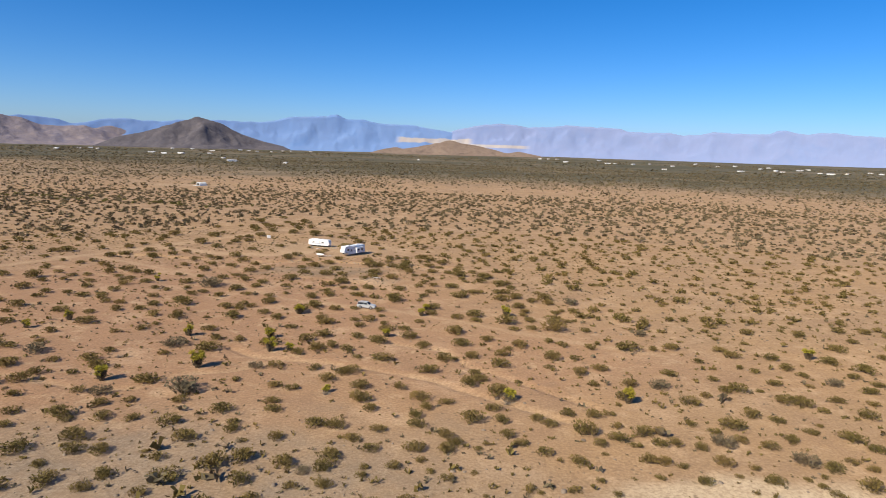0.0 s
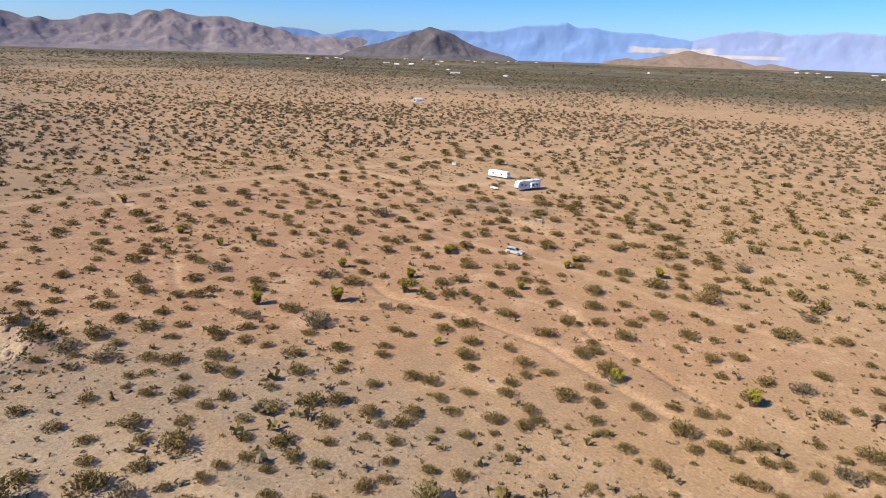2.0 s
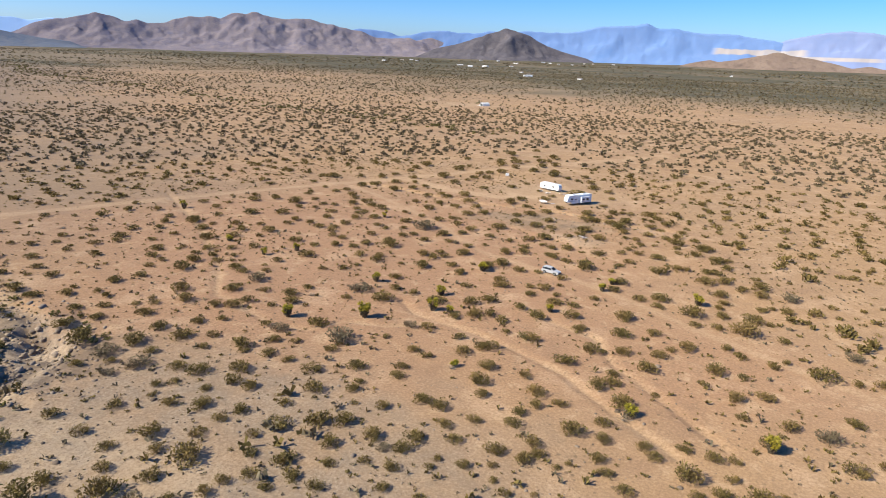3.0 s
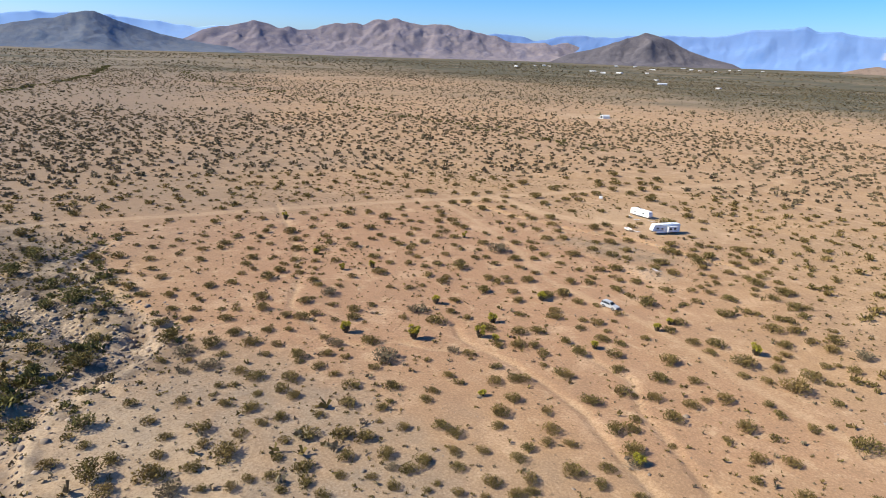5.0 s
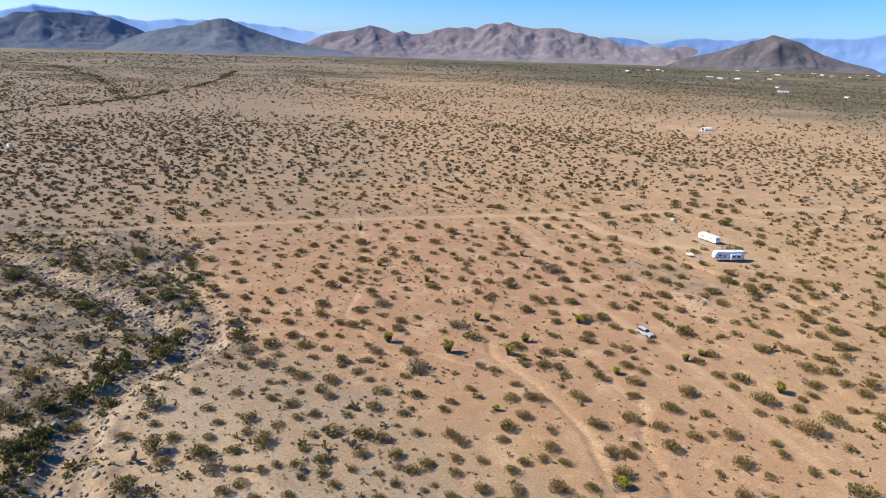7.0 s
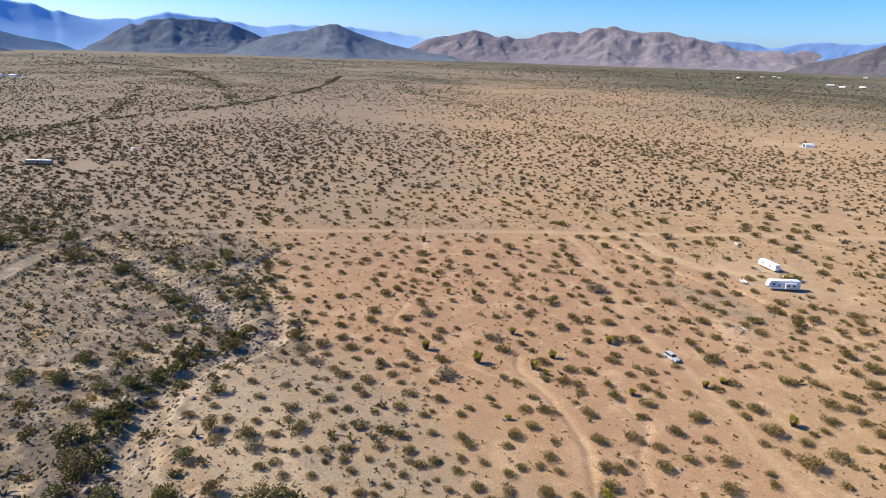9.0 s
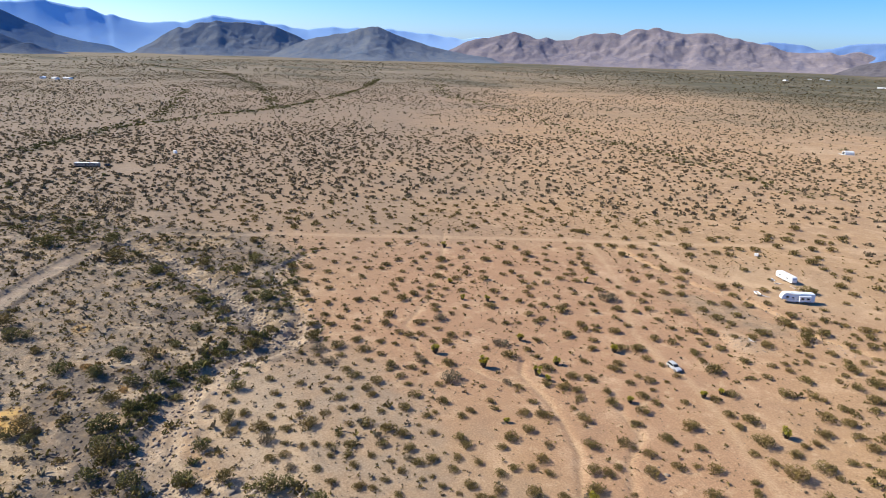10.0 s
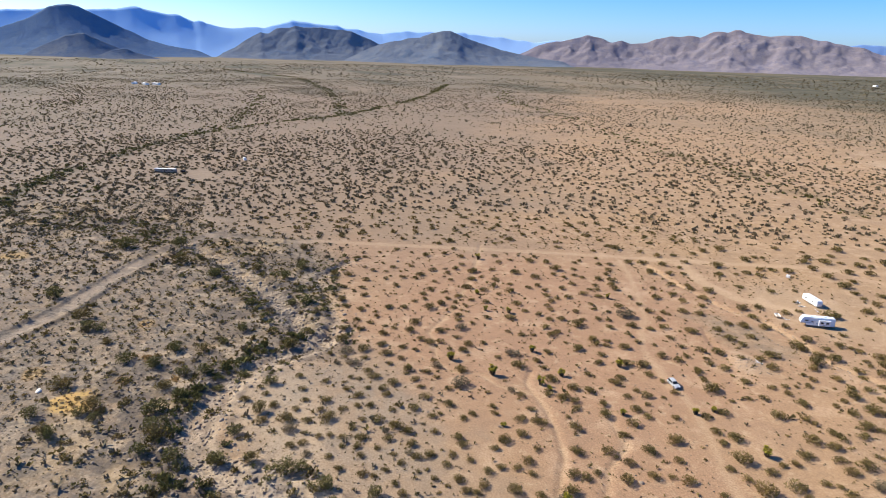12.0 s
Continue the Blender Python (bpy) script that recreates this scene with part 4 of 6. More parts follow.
FAR_STANDS.append([(-166.7, 120.1, 1.6), (-96.8, 120.3, 1.28), (27.9, 120.7, 1.01), (-120.2, 120.7, 1.39), (52.1, 121.1, 1.15), (-108.4, 121.1, 1), (-17.2, 121.3, 1.32), (-91.6, 122.4, 1.1), (-102, 123.7, 1.64), (-79.4, 124.6, 1.36), (-44.9, 124.9, 1.34), (-39.9, 125, 1.31), (-160.3, 125.2, 0.99), (-134, 125.3, 1.82), (15.3, 125.5, 1.07), (-66.5, 126.4, 1.02), (-96.7, 126.7, 1.29), (32.6, 128, 1.28), (45.4, 128, 1.09), (-120.2, 128.2, 1.22), (27, 128.9, 1.28), (-62.5, 129.5, 1.3), (-128.5, 129.9, 1.44), (-154, 130.2, 1.95), (34.6, 131, 0.88), (-93.1, 131.2, 1.61), (24.5, 131.8, 1.28), (-61.4, 133.4, 1.01), (66.8, 134.1, 0.94), (-31.9, 135.1, 1.31), (-132.5, 135.7, 1.65), (-7, 136.6, 1.45), (61.8, 136.8, 0.94)])
FAR_STANDS.append([(-17.1, 138, 1.26), (-154.1, 139.5, 1.77), (-99.2, 139.7, 1.33), (-65.4, 140.3, 1.64), (17.8, 140.3, 1.35), (-136.6, 140.3, 1.31), (-80.4, 140.7, 1.41), (-53, 140.7, 0.86), (-11.9, 140.9, 1), (21.8, 141, 1.28), (33.9, 141.1, 1.28), (-107.7, 141.4, 1.72), (-119.4, 141.7, 1.25), (-60.5, 142.4, 1.32), (-19.1, 142.6, 1.15), (-4, 143.4, 1.22), (-15.9, 143.5, 1.53), (-75.8, 144.1, 1.55), (-147, 144.4, 1.55), (-70.4, 145.3, 1.53), (-114.3, 145.7, 1.59), (-159.1, 146.1, 1.41), (-41.5, 146.5, 1.39), (-13.2, 147.4, 0.89), (-107.2, 148.8, 1.39), (-69.4, 149.2, 1.69), (31.3, 149.2, 1.07), (-48.4, 149.4, 1.58), (-125.9, 150, 1.47), (-78.4, 150.6, 1.43), (-1.7, 151.3, 1.5), (-82.5, 151.4, 1.29), (-14.3, 152.1, 1.3)])
FAR_STANDS.append([(-46.3, 152.2, 1.29), (-25.4, 152.3, 1.62), (21.1, 152.9, 1.35), (-21, 153.3, 1.07), (-101.2, 154.1, 1.37), (-49, 154.2, 1.31), (-85.5, 154.9, 1.48), (22, 156.4, 1.47), (-66.9, 156.6, 1.24), (-91.3, 156.7, 1.67), (29.4, 156.7, 1.34), (-134.7, 157.4, 1.53), (-73.8, 158.3, 1.43), (34.5, 158.6, 1.55), (-102, 158.6, 1.74), (-87.5, 158.8, 1.33), (31.2, 158.8, 1.01), (-96.7, 159.1, 1.54), (-143, 159.6, 1.57), (-57.8, 162.2, 1.53), (-65.3, 162.2, 1.41), (-111.1, 163, 1.98), (-86.7, 163.6, 1.68), (-135.6, 163.8, 1.16), (-45.3, 164, 1.33), (-5.2, 164.1, 0.88), (-51.1, 164.5, 1.2), (-17.3, 165.4, 1.51), (-63.5, 165.5, 1.25), (-74, 166.5, 1.14), (-96, 166.8, 1.56), (-30.1, 167, 1.71), (24.8, 167.3, 1.65)])
FAR_STANDS.append([(-21.6, 167.6, 1.68), (-41.9, 168, 1.04), (-78.1, 168.1, 1.32), (-23.1, 168.4, 1.4), (-4.5, 169.2, 1.28), (-69.9, 169.8, 1.29), (-88.1, 171.3, 1.88), (-131, 171.5, 2.13), (-31.2, 171.5, 1.3), (-112.3, 172.7, 1.47), (-2.9, 173.5, 1.42), (-99.4, 173.7, 1.6), (-52.3, 174.6, 1.4), (-107.2, 174.9, 1.27), (8.8, 175, 1.51), (-24.8, 175, 1.44), (-37.3, 175.4, 1.34), (-84.4, 175.7, 1.71), (10.9, 175.8, 1.26), (18.3, 176.2, 1.61), (15.7, 176.3, 1.49), (-44.1, 176.5, 1.52), (-27.7, 176.6, 1.16), (-91.3, 176.7, 1.22), (-135.9, 176.8, 1.38), (-73.3, 177.2, 1.83), (-127.2, 177.8, 1.93), (27.2, 177.8, 1.22), (-32.9, 179.1, 1.79), (-90.9, 179.8, 1.4), (-51.9, 180.2, 1.89), (-6.7, 180.6, 1.34), (-108.6, 180.7, 1.48)])
FAR_STANDS.append([(-95.4, 182, 1.25), (20, 182.1, 1.77), (-104.8, 182.1, 1.28), (-2.4, 182.3, 1.33), (-58.5, 183.6, 1.62), (-115.1, 184.5, 1.33), (-5.7, 184.7, 1.08), (-65.6, 185.1, 1.82), (-72.4, 186, 1.35), (-23.6, 186.3, 1.42), (-89.2, 187.1, 1.95), (-101, 187.4, 2.02), (-79.9, 187.7, 1.21), (-4.8, 188.1, 0.96), (-94.3, 189, 1.81), (19.9, 189.1, 1.3), (7.2, 189.2, 1.2), (-62.7, 189.5, 1.49), (11.7, 189.7, 1.72), (-122.7, 190, 1.37), (-3.6, 191.6, 1.38), (-97.7, 192, 2.02), (-21.4, 192.3, 1.73), (6, 193.7, 1.22), (-124.4, 193.7, 1.18), (-105.1, 194.4, 1.5), (-145.9, 195.7, 1.67), (-31.6, 195.9, 1.79), (-9.1, 196, 1.13), (-5.9, 196.4, 1.27), (-76.1, 197, 1.93), (-44, 197.1, 1.94), (-61.5, 197.2, 1.86)])
FAR_STANDS.append([(14.6, 197.6, 1.35), (-0.1, 198, 0.7), (-109, 198.8, 1.92), (-117.3, 199.4, 1.57), (-57.5, 201.4, 1.86), (1.5, 202.5, 1.41), (-35.3, 202.8, 1.85), (-84.8, 202.8, 1.45), (-11, 203.1, 1.75), (-3.9, 203.8, 1.72), (-125.6, 203.8, 1.21), (-115.7, 204.2, 1.58), (9.4, 204.4, 1.4), (-46.6, 204.7, 1.66), (-69.7, 205, 1.76), (-76.5, 205.7, 1.79), (4.5, 206.2, 1.71), (-63.3, 207.8, 1.74), (-135.1, 208.7, 1.46), (4.8, 211.8, 1.45), (-1.5, 212.3, 1.47), (-85.3, 212.8, 1.86), (-115.4, 214.2, 2.01), (-39.4, 214.3, 1.93), (-69.5, 214.6, 2.16), (-5.3, 215.5, 1.8), (-79.4, 217.8, 1.86), (-47.8, 217.9, 1.99), (-82.6, 218.7, 1.87), (-19.6, 219.5, 1.41), (-27.1, 219.6, 2.07), (-1.2, 219.9, 1.81), (-139.5, 221.1, 2.15)])
FAR_STANDS.append([(-113.9, 221.3, 2.23), (-96.9, 221.8, 1.76), (-6.2, 221.9, 1.23), (-37.5, 222.1, 1.64), (-74.3, 222.3, 2.23), (-8.9, 223.9, 1.24), (-4.8, 226, 1.86), (-20, 226.7, 1.92), (-94.3, 227.1, 1.57), (-107.6, 227.2, 2.23), (-53.9, 227.4, 2.07), (-17.2, 228.3, 1.28), (-14.3, 228.4, 1.59), (-127.5, 230.5, 1.71), (-101.9, 231.7, 1.41), (-46.6, 232.2, 2.06), (-119.1, 233.6, 2.1), (-18.1, 234.2, 0.82), (-25.5, 235.4, 1.5), (-73.6, 238, 1.85), (-46.1, 239, 1.4), (-107.2, 239.3, 2.07), (-88.5, 241.5, 2.2), (-117.3, 242, 1.71), (-53.6, 245.9, 0.9), (-65.6, 246.4, 1.86), (-25.8, 248.7, 1.38), (-86.7, 249.9, 1.17), (-116.1, 252.8, 1.74), (-86.1, 255.4, 1.98), (-62.8, 256.8, 1.33), (-81.4, 258.1, 1.97), (-29.7, 259.8, 1.8)])
FAR_STANDS.append([(-118.4, 261, 2.22), (-88.5, 265.9, 1.83), (-100.8, 269.8, 2.52), (-85.4, 269.8, 1.84), (-40.9, 274.4, 1.91), (-82.2, 275.4, 2.47), (-47, 275.9, 1.35), (-102.6, 277.7, 1.71), (-52.2, 278.2, 1.77), (-100.8, 280.6, 1.29), (-46.5, 285.3, 1.98), (-69.8, 285.6, 2.47), (-80.8, 289.5, 2.33), (-62, 290.5, 2.06), (-89.9, 294.1, 2.39), (-71.5, 299.8, 2.56), (-111.1, 300.7, 1.83), (-93.4, 301.5, 2.67), (-85.5, 303.4, 2.86), (-67.3, 308.6, 2.39), (-102, 308.7, 1.37), (-83, 310.9, 1.56), (-77.3, 315.2, 2.68), (-91.9, 315.6, 1.83), (-74.5, 319.6, 1.8), (-98.9, 328.6, 2.85), (-84.5, 329.1, 1.86), (-76.5, 330.9, 2.78), (-93, 352.2, 1.98)])
ACACIAS = [(-74.8, -7.8, 3.09), (-61.4, -12.2, 2.13), (-49.1, -6.5, 2.25), (-58.9, -1.2, 1.82), (-60.3, 2.1, 2.35), (-54.6, 2.6, 1.53), (-52.8, 17, 3.26), (-45.2, 16.4, 2.18), (-40.9, 17, 2.61), (-35.7, 13.6, 2.08), (-29.8, 20.9, 2.46), (-58.2, 22.6, 2.05), (-65.2, 18.9, 2.12), (-71.9, 23.9, 1.91), (-70.6, 29.3, 2.17), (-60.8, 32.8, 1.56), (-51.9, -8, 1.78), (-79.7, 16.4, 2.26), (-26.4, 30.2, 2.64), (-36.2, 34.8, 1.85), (-44.8, 41.8, 2.18), (-58.7, 46.8, 2.07), (-8.2, 50.8, 2.23), (-18, 44.2, 2.54), (-23.8, 37, 1.96), (-16.9, 47.2, 1.9), (-2.4, 60.8, 1.79), (-66.6, 40.5, 2.14), (-123.2, -6.7, 3.04), (-112.9, -4.2, 2.6), (-86.2, 7.9, 2.62), (-206, 25.9, 3.96), (-175.2, 25.4, 3.61)]
ACACIAS_UP = [(-210.4, 1.3, 4.92), (-146.5, -18.8, 3.33), (-112.5, -0.6, 1.94), (-100.2, 2.6, 1.54), (-81.2, 16.2, 1.7), (-87.5, 22, 1.46), (-155.3, 37.1, 2.94), (-180, 78.6, 2.02), (-151.4, 72.4, 2.94), (-142.8, 63.7, 2.84), (-113.9, 67, 2.57), (-80.3, 56.3, 2.23), (-92.9, 63.3, 1.77), (-126.3, 67.8, 2.01), (-115.5, 62.2, 1.93), (-155.9, 54.8, 2.22), (-97.5, 43, 2.08), (-83.1, 48.1, 1.69), (-119.4, 47.9, 1.95), (-86.5, 30.1, 1.99), (-89.3, 22.2, 2.01), (-89.6, 36.2, 1.73)]
PLOTS = [[(-185.5, 85.8), (-97.4, 363.4), (37.8, 164.4), (-5.4, 48.7)], [(-87.8, 122), (105.8, 147.8), (56.4, 71.3), (-45.4, 63.2)]]


def inside(x, y, poly):
    """Whether points lie in a convex polygon that runs clockwise."""
    t = np.ones(np.shape(x), bool)
    for (ax, ay), (bx, by) in zip(poly, poly[1:] + poly[:1]):
        t &= (bx - ax) * (y - ay) - (by - ay) * (x - ax) < 0
    return t


def part(name, data, material, parent, label="", m=None):
    """Links a mesh (bmesh or mesh data) as one object under a thing or a part."""
    if isinstance(data, bmesh.types.BMesh):
        me = bpy.data.meshes.new(name)
        data.to_mesh(me)
        data.free()
        me.materials.append(material)
        data = me
    ob = new(name, data)
    ob.parent = parent
    if m is not None:
        ob.matrix_basis = m
    return tagged(ob, label)


def thing(name, m, label, category, group="", kind=""):
    ob = tagged(new(name), label, category, group, kind)
    ob.empty_display_size = 0.3
    ob.matrix_basis = m
    return ob


def level(x, y):
    return float(height(np.array([x]), np.array([y]))[0])


def stems_mesh(seed):
    """A fan of thin leaning stems, unit size."""
    r = random.Random(seed)
    bm = bmesh.new()
    for i in range(9):
        a, l = r.uniform(0, 6.28), r.uniform(0.5, 0.95)
        tip = Vector((math.cos(a) * l * 0.75, math.sin(a) * l * 0.75, 0.5 * r.uniform(0.7, 1.1)))
        side = Vector((-math.sin(a), math.cos(a), 0)) * 0.022
        up = Vector((0, 0, 0.03))
        rows = [[bm.verts.new(base + o * w) for o in (side, up, -side)] for base, w in ((Vector((0, 0, -0.05)), 1.0), (tip * 0.55 + Vector((0, 0, 0.06)), 0.7), (tip, 0.3))]
        for lo, hi in zip(rows, rows[1:]):
            for q in range(3):
                bm.faces.new((lo[q], lo[(q + 1) % 3], hi[(q + 1) % 3], hi[q]))
    return bm


def shrub(name, seed, leaf, label, category, group):
    """One creosote bush of unit radius: stems and a crown of leaf sprays."""
    root = thing(name, Matrix.Translation((0, 0, -300)), label, category, group)
    part("branchwork", stems_mesh(seed), M_STEM, root)
    v, q = tuft(np.random.RandomState(300 + seed), 560, 0.098, 1.0, 0.5 + 0.05 * (seed % 3))
    part("crown", mesh_data("crown", v, q, leaf), leaf, root)
    return root


MODELS = [shrub("creosote_bush", i, M_BUSH, "low olive green creosote bush on bare sand", "bush", "creosote bushes on the flat") for i in range(7)]
MODELS += [shrub("bursage_bush", 7, M_GREY, "grey-brown half-dry bursage bush on sand", "bush", "creosote bushes on the flat")]
rs = random.Random(11)
planted = []
made = 0
for stand in STANDS:
    for x, y, r in stand:
        planted.append((x, y))
        r *= 1.16
        src = MODELS[7 if rs.random() < 0.07 else made % 7]
        src.scale = (r, r, r * rs.uniform(0.85, 1.2))
        copy_thing(src, pose(x, y, level(x, y), 0, 0, rs.uniform(0, 360)))
        made += 1
for src in MODELS:
    for o in list(src.children):
        bpy.data.objects.remove(o)
    bpy.data.objects.remove(src)

single = np.array([b for stand in FAR_STANDS for b in stand])
planted = np.array(planted + [tuple(b[:2]) for b in single])
single = np.concatenate([single * np.array([1, 1, 1.17]), rng.uniform(0.85, 1.2, (len(single), 1))], 1)
scatter("creosote_scrub", single, LOD0, M_BUSH, "olive creosote bushes dotted over the sand", "shrubs")


def free(x, y, gap):
    """Clear of the shrubs planted one by one."""
    ok = np.ones(len(x), bool)
    for px, py in planted:
        ok &= (np.abs(x - px) > gap) | (np.abs(y - py) > gap)
    return ok


# the same scrub round about and away to the horizon
x, y = spread(rng, -320, 280, -80, 360, 6.6, 0.75)
x, y = plant(x, y, 0, 262)
ok = ~inside(x, y, PLOTS[0]) & ~inside(x, y, PLOTS[1]) & free(x, y, 3.5)
ring = sized(x[ok], y[ok], 1.3)
ring[:, 2] *= np.where(stony(ring[:, 0], ring[:, 1]) > 0.5, 0.75, 1.0)
scatter("creosote_scrub", ring, RING, M_BUSH, "olive creosote bushes beyond the tracks", "shrubs")
x, y = spread(rng, -780, 780, -330, 780, 5.6, 0.85)
x, y = plant(x, y, 262, 600)
ok = (rng.rand(len(x)) < step(0.12, 0.42, fractal(x, y, 60, 61)) * (0.85 + 0.15 * stony(x, y))) & ~inside(x, y, PLOTS[0])
scatter("creosote_scrub", sized(x[ok], y[ok], 1.32), LOD1, M_FAR, "olive creosote bushes thinning into the distance", "shrubs")
x, y = spread(rng, -2100, 1700, -780, 1950, 7.6, 0.9)
x, y = plant(x, y, 600, 1800)
ok = rng.rand(len(x)) < np.maximum(step(0.15, 0.55, fractal(x, y, 150, 63)) * (0.55 + 0.45 * step(0.35, 0.6, fractal(x, y, 40, 64))), step(-120, 520, y - np.interp(x, *GREEN_EDGE) + (fractal(x, y, 120, 62) - 0.5) * 500))
scatter("creosote_scrub", sized(x[ok], y[ok], 1.2), LOD2, M_FAR, "dense far creosote scrub on the plain", "shrubs")

x, y = spread(rng, -3300, 2600, -1100, 3300, 21.0)
r = np.hypot(x, y - 55)
ok = (r > 1800) & (r < 3300) & wedge(x, y) & (rng.rand(len(x)) < step(0.25, 0.6, fractal(x, y, 260, 65)))
scatter("creosote_scrub", sized(x[ok], y[ok], 1.0) * np.array([1, 1, 2.6, 0.7]), [tuft(np.random.RandomState(190 + i), 4, 1.0) for i in range(6)], M_FAR, "dark scrub patches on the far plain", "shrubs")

# thicker scrub on the grey soil to the west
x, y = spread(rng, -640, -160, -60, 330, 6.2)
grey = np.interp(x, (-700, -560, -300, -150), (330, 290, 170, 90)) - y
ok = (rng.rand(len(x)) < 0.75 * step(-30, 40, grey) * step(0.2, 0.5, fractal(x, y, 45, 67))) & ~bare(x, y) & free(x, y, 2.5)
scatter("creosote_scrub", sized(x[ok], y[ok], 1.15), LOD1, M_FAR, "thick brown-olive scrub on grey soil", "shrubs")

x, y = spread(rng, -2300, -300, -700, 400, 7.0, 0.85)
line = np.array(DRAINS[0][::-1])
south = np.interp(x, line[::-1, 0], line[::-1, 1]) - y
ok = (rng.rand(len(x)) < 0.7 * step(-15, 60, south) * step(0.35, 0.65, fractal(x, y, 70, 69))) & wedge(x, y)
scatter("creosote_scrub", sized(x[ok], y[ok], 1.2), LOD2, M_FAR, "thick brown-green brush on the western plain", "shrubs")

# scrub behind the path
x, y = spread(rng, -120, 260, -200, 90, 7.0)
ok = ~wedge(x, y) & ~bare(x, y) & free(x, y, 3.0)
scatter("creosote_scrub", sized(x[ok], y[ok], 1.25), LOD1, M_BUSH, "olive creosote bushes on gravelly sand", "shrubs")

# shrubs that crowd the banks of the wash
x, y = spread(rng, -300, 10, -70, 100, 2.7)
d = np.minimum(away(x, y, WASH) - 3.5, np.minimum(away(x, y, BRANCH) - 5, away(x, y, BANK) - 1.5))
ok = (np.abs(d) < 6) & (rng.rand(len(x)) < 1.1 * step(0.35, 0.65, fractal(x, y, 9, 83)) * (0.45 + 0.55 * stony(x, y))) & ~bare(x, y) & (away(x, y, WASH) > 2.5)
scatter("creosote_scrub", sized(x[ok], y[ok], 1.0), RING, M_TREE, "dark green shrubs crowding the banks of the wash", "shrubs")

# a patchwork of shrubs on the stony ground beside the wash and its branch
x, y = spread(rng, -310, 10, -75, 100, 2.1, 0.7)
reach = np.minimum(away(x, y, WASH), away(x, y, BRANCH))
beside = (1 - step(8, 34, reach)) * stony(x, y)
ok = (rng.rand(len(x)) < 0.62 * beside * step(0.44, 0.6, fractal(x, y, 7, 89, 3))) & ~bare(x, y) & free(x, y, 1.2)
brush = sized(x[ok], y[ok], 0.82) * np.array([1, 1, 1, 1.15])
third = rng.rand(len(brush))
scatter("creosote_scrub", brush[third < 0.5], RING, M_BUSH, "olive shrubs on the stony ground by the wash", "shrubs")
scatter("acacia_thicket", brush[(third >= 0.5) & (third < 0.75)], RING, M_TREE, "dark green shrubs on the stony ground by the wash", "shrubs")
scatter("bursage_scrub", brush[third >= 0.75], RING, M_GREY, "grey-brown shrubs on the stony ground by the wash", "shrubs")

# a thicket of taller green shrubs on the shaded bank
x, y = spread(rng, -110, 8, 0, 75, 2.3)
side = np.interp(x, (-90, -64, -36, -9, 11), (66, 35, 25, 40, 56)) - y
d = away(x, y, WASH)
ok = (side > 0) & (d > 2.2) & (d < 11) & (rng.rand(len(x)) < step(0.4, 0.62, fractal(x, y, 11, 87)) * (1 - step(5, 11, d)))
scatter("acacia_thicket", sized(x[ok], y[ok], 1.35) * np.array([1, 1, 1, 1.35]), RING, M_TREE, "dark green thorny thicket on the shaded bank of the wash", "shrubs")

# small dry shrubs: thick on the stony ground by the wash, sparse on the sand
SMALL = [tuft(np.random.RandomState(120 + i), 8, 0.66, 1.0, 0.7) for i in range(6)]
x, y = spread(rng, -320, 90, -70, 180, 2.2)
z = zone(x, y)
dense = np.where(stony(x, y) > 0.5, 0.35 + 1.3 * fractal(x, y, 14, 77), 0.04 + 0.26 * z["gravel"] + 0.22 * z["grit"])
keep = (rng.rand(len(x)) < dense) & wedge(x, y) & ~bare(x, y)
x, y = x[keep], y[keep]
small = np.stack([x, y, np.clip(0.46 * np.exp(rng.normal(0, 0.48, len(x))), 0.14, 1.5), rng.uniform(0.8, 1.3, len(x))], -1)
half = rng.rand(len(x)) < 0.55
scatter("bursage_scrub", small[half], SMALL, M_GREY, "small grey-brown dry shrubs on stony ground", "shrubs")
scatter("bursage_scrub", small[~half], SMALL, M_BUSH, "small dark olive shrubs on stony ground", "shrubs")
x, y = spread(rng, -190, 130, 40, 290, 1.9, 0.8)
keep = (rng.rand(len(x)) < 0.55 * step(0.3, 0.6, fractal(x, y, 22, 79)) + 0.1) & ~bare(x, y) & (stony(x, y) < 0.5)
x, y = x[keep], y[keep]
tiny = np.stack([x, y, np.clip(0.25 * np.exp(rng.normal(0, 0.5, len(x))), 0.08, 0.8), rng.uniform(0.8, 1.3, len(x))], -1)
half = rng.rand(len(x)) < 0.4
scatter("bursage_scrub", tiny[half], SMALL, M_GREY, "tiny dry tufts scattered over the sand", "shrubs")
scatter("bursage_scrub", tiny[~half], SMALL, M_BUSH, "tiny dark tufts scattered over the sand", "shrubs")
# half-grown creosote between the large bushes
x, y = spread(rng, -230, 150, 35, 330, 4.6)
keep = (rng.rand(len(x)) < 0.1 + 0.45 * step(0.3, 0.65, fractal(x, y, 30, 81))) & ~bare(x, y) & (stony(x, y) < 0.5) & wedge(x, y)
x, y = x[keep], y[keep]
keep = free(x, y, 1.6)
x, y = x[keep], y[keep]
scatter("creosote_scrub", np.stack([x, y, np.clip(0.5 * np.exp(rng.normal(0, 0.35, len(x))), 0.25, 0.95), rng.uniform(0.8, 1.2, len(x))], -1), [tuft(np.random.RandomState(160 + i), 30, 0.38) for i in range(6)], M_BUSH, "half-grown creosote bushes between larger ones", "shrubs")
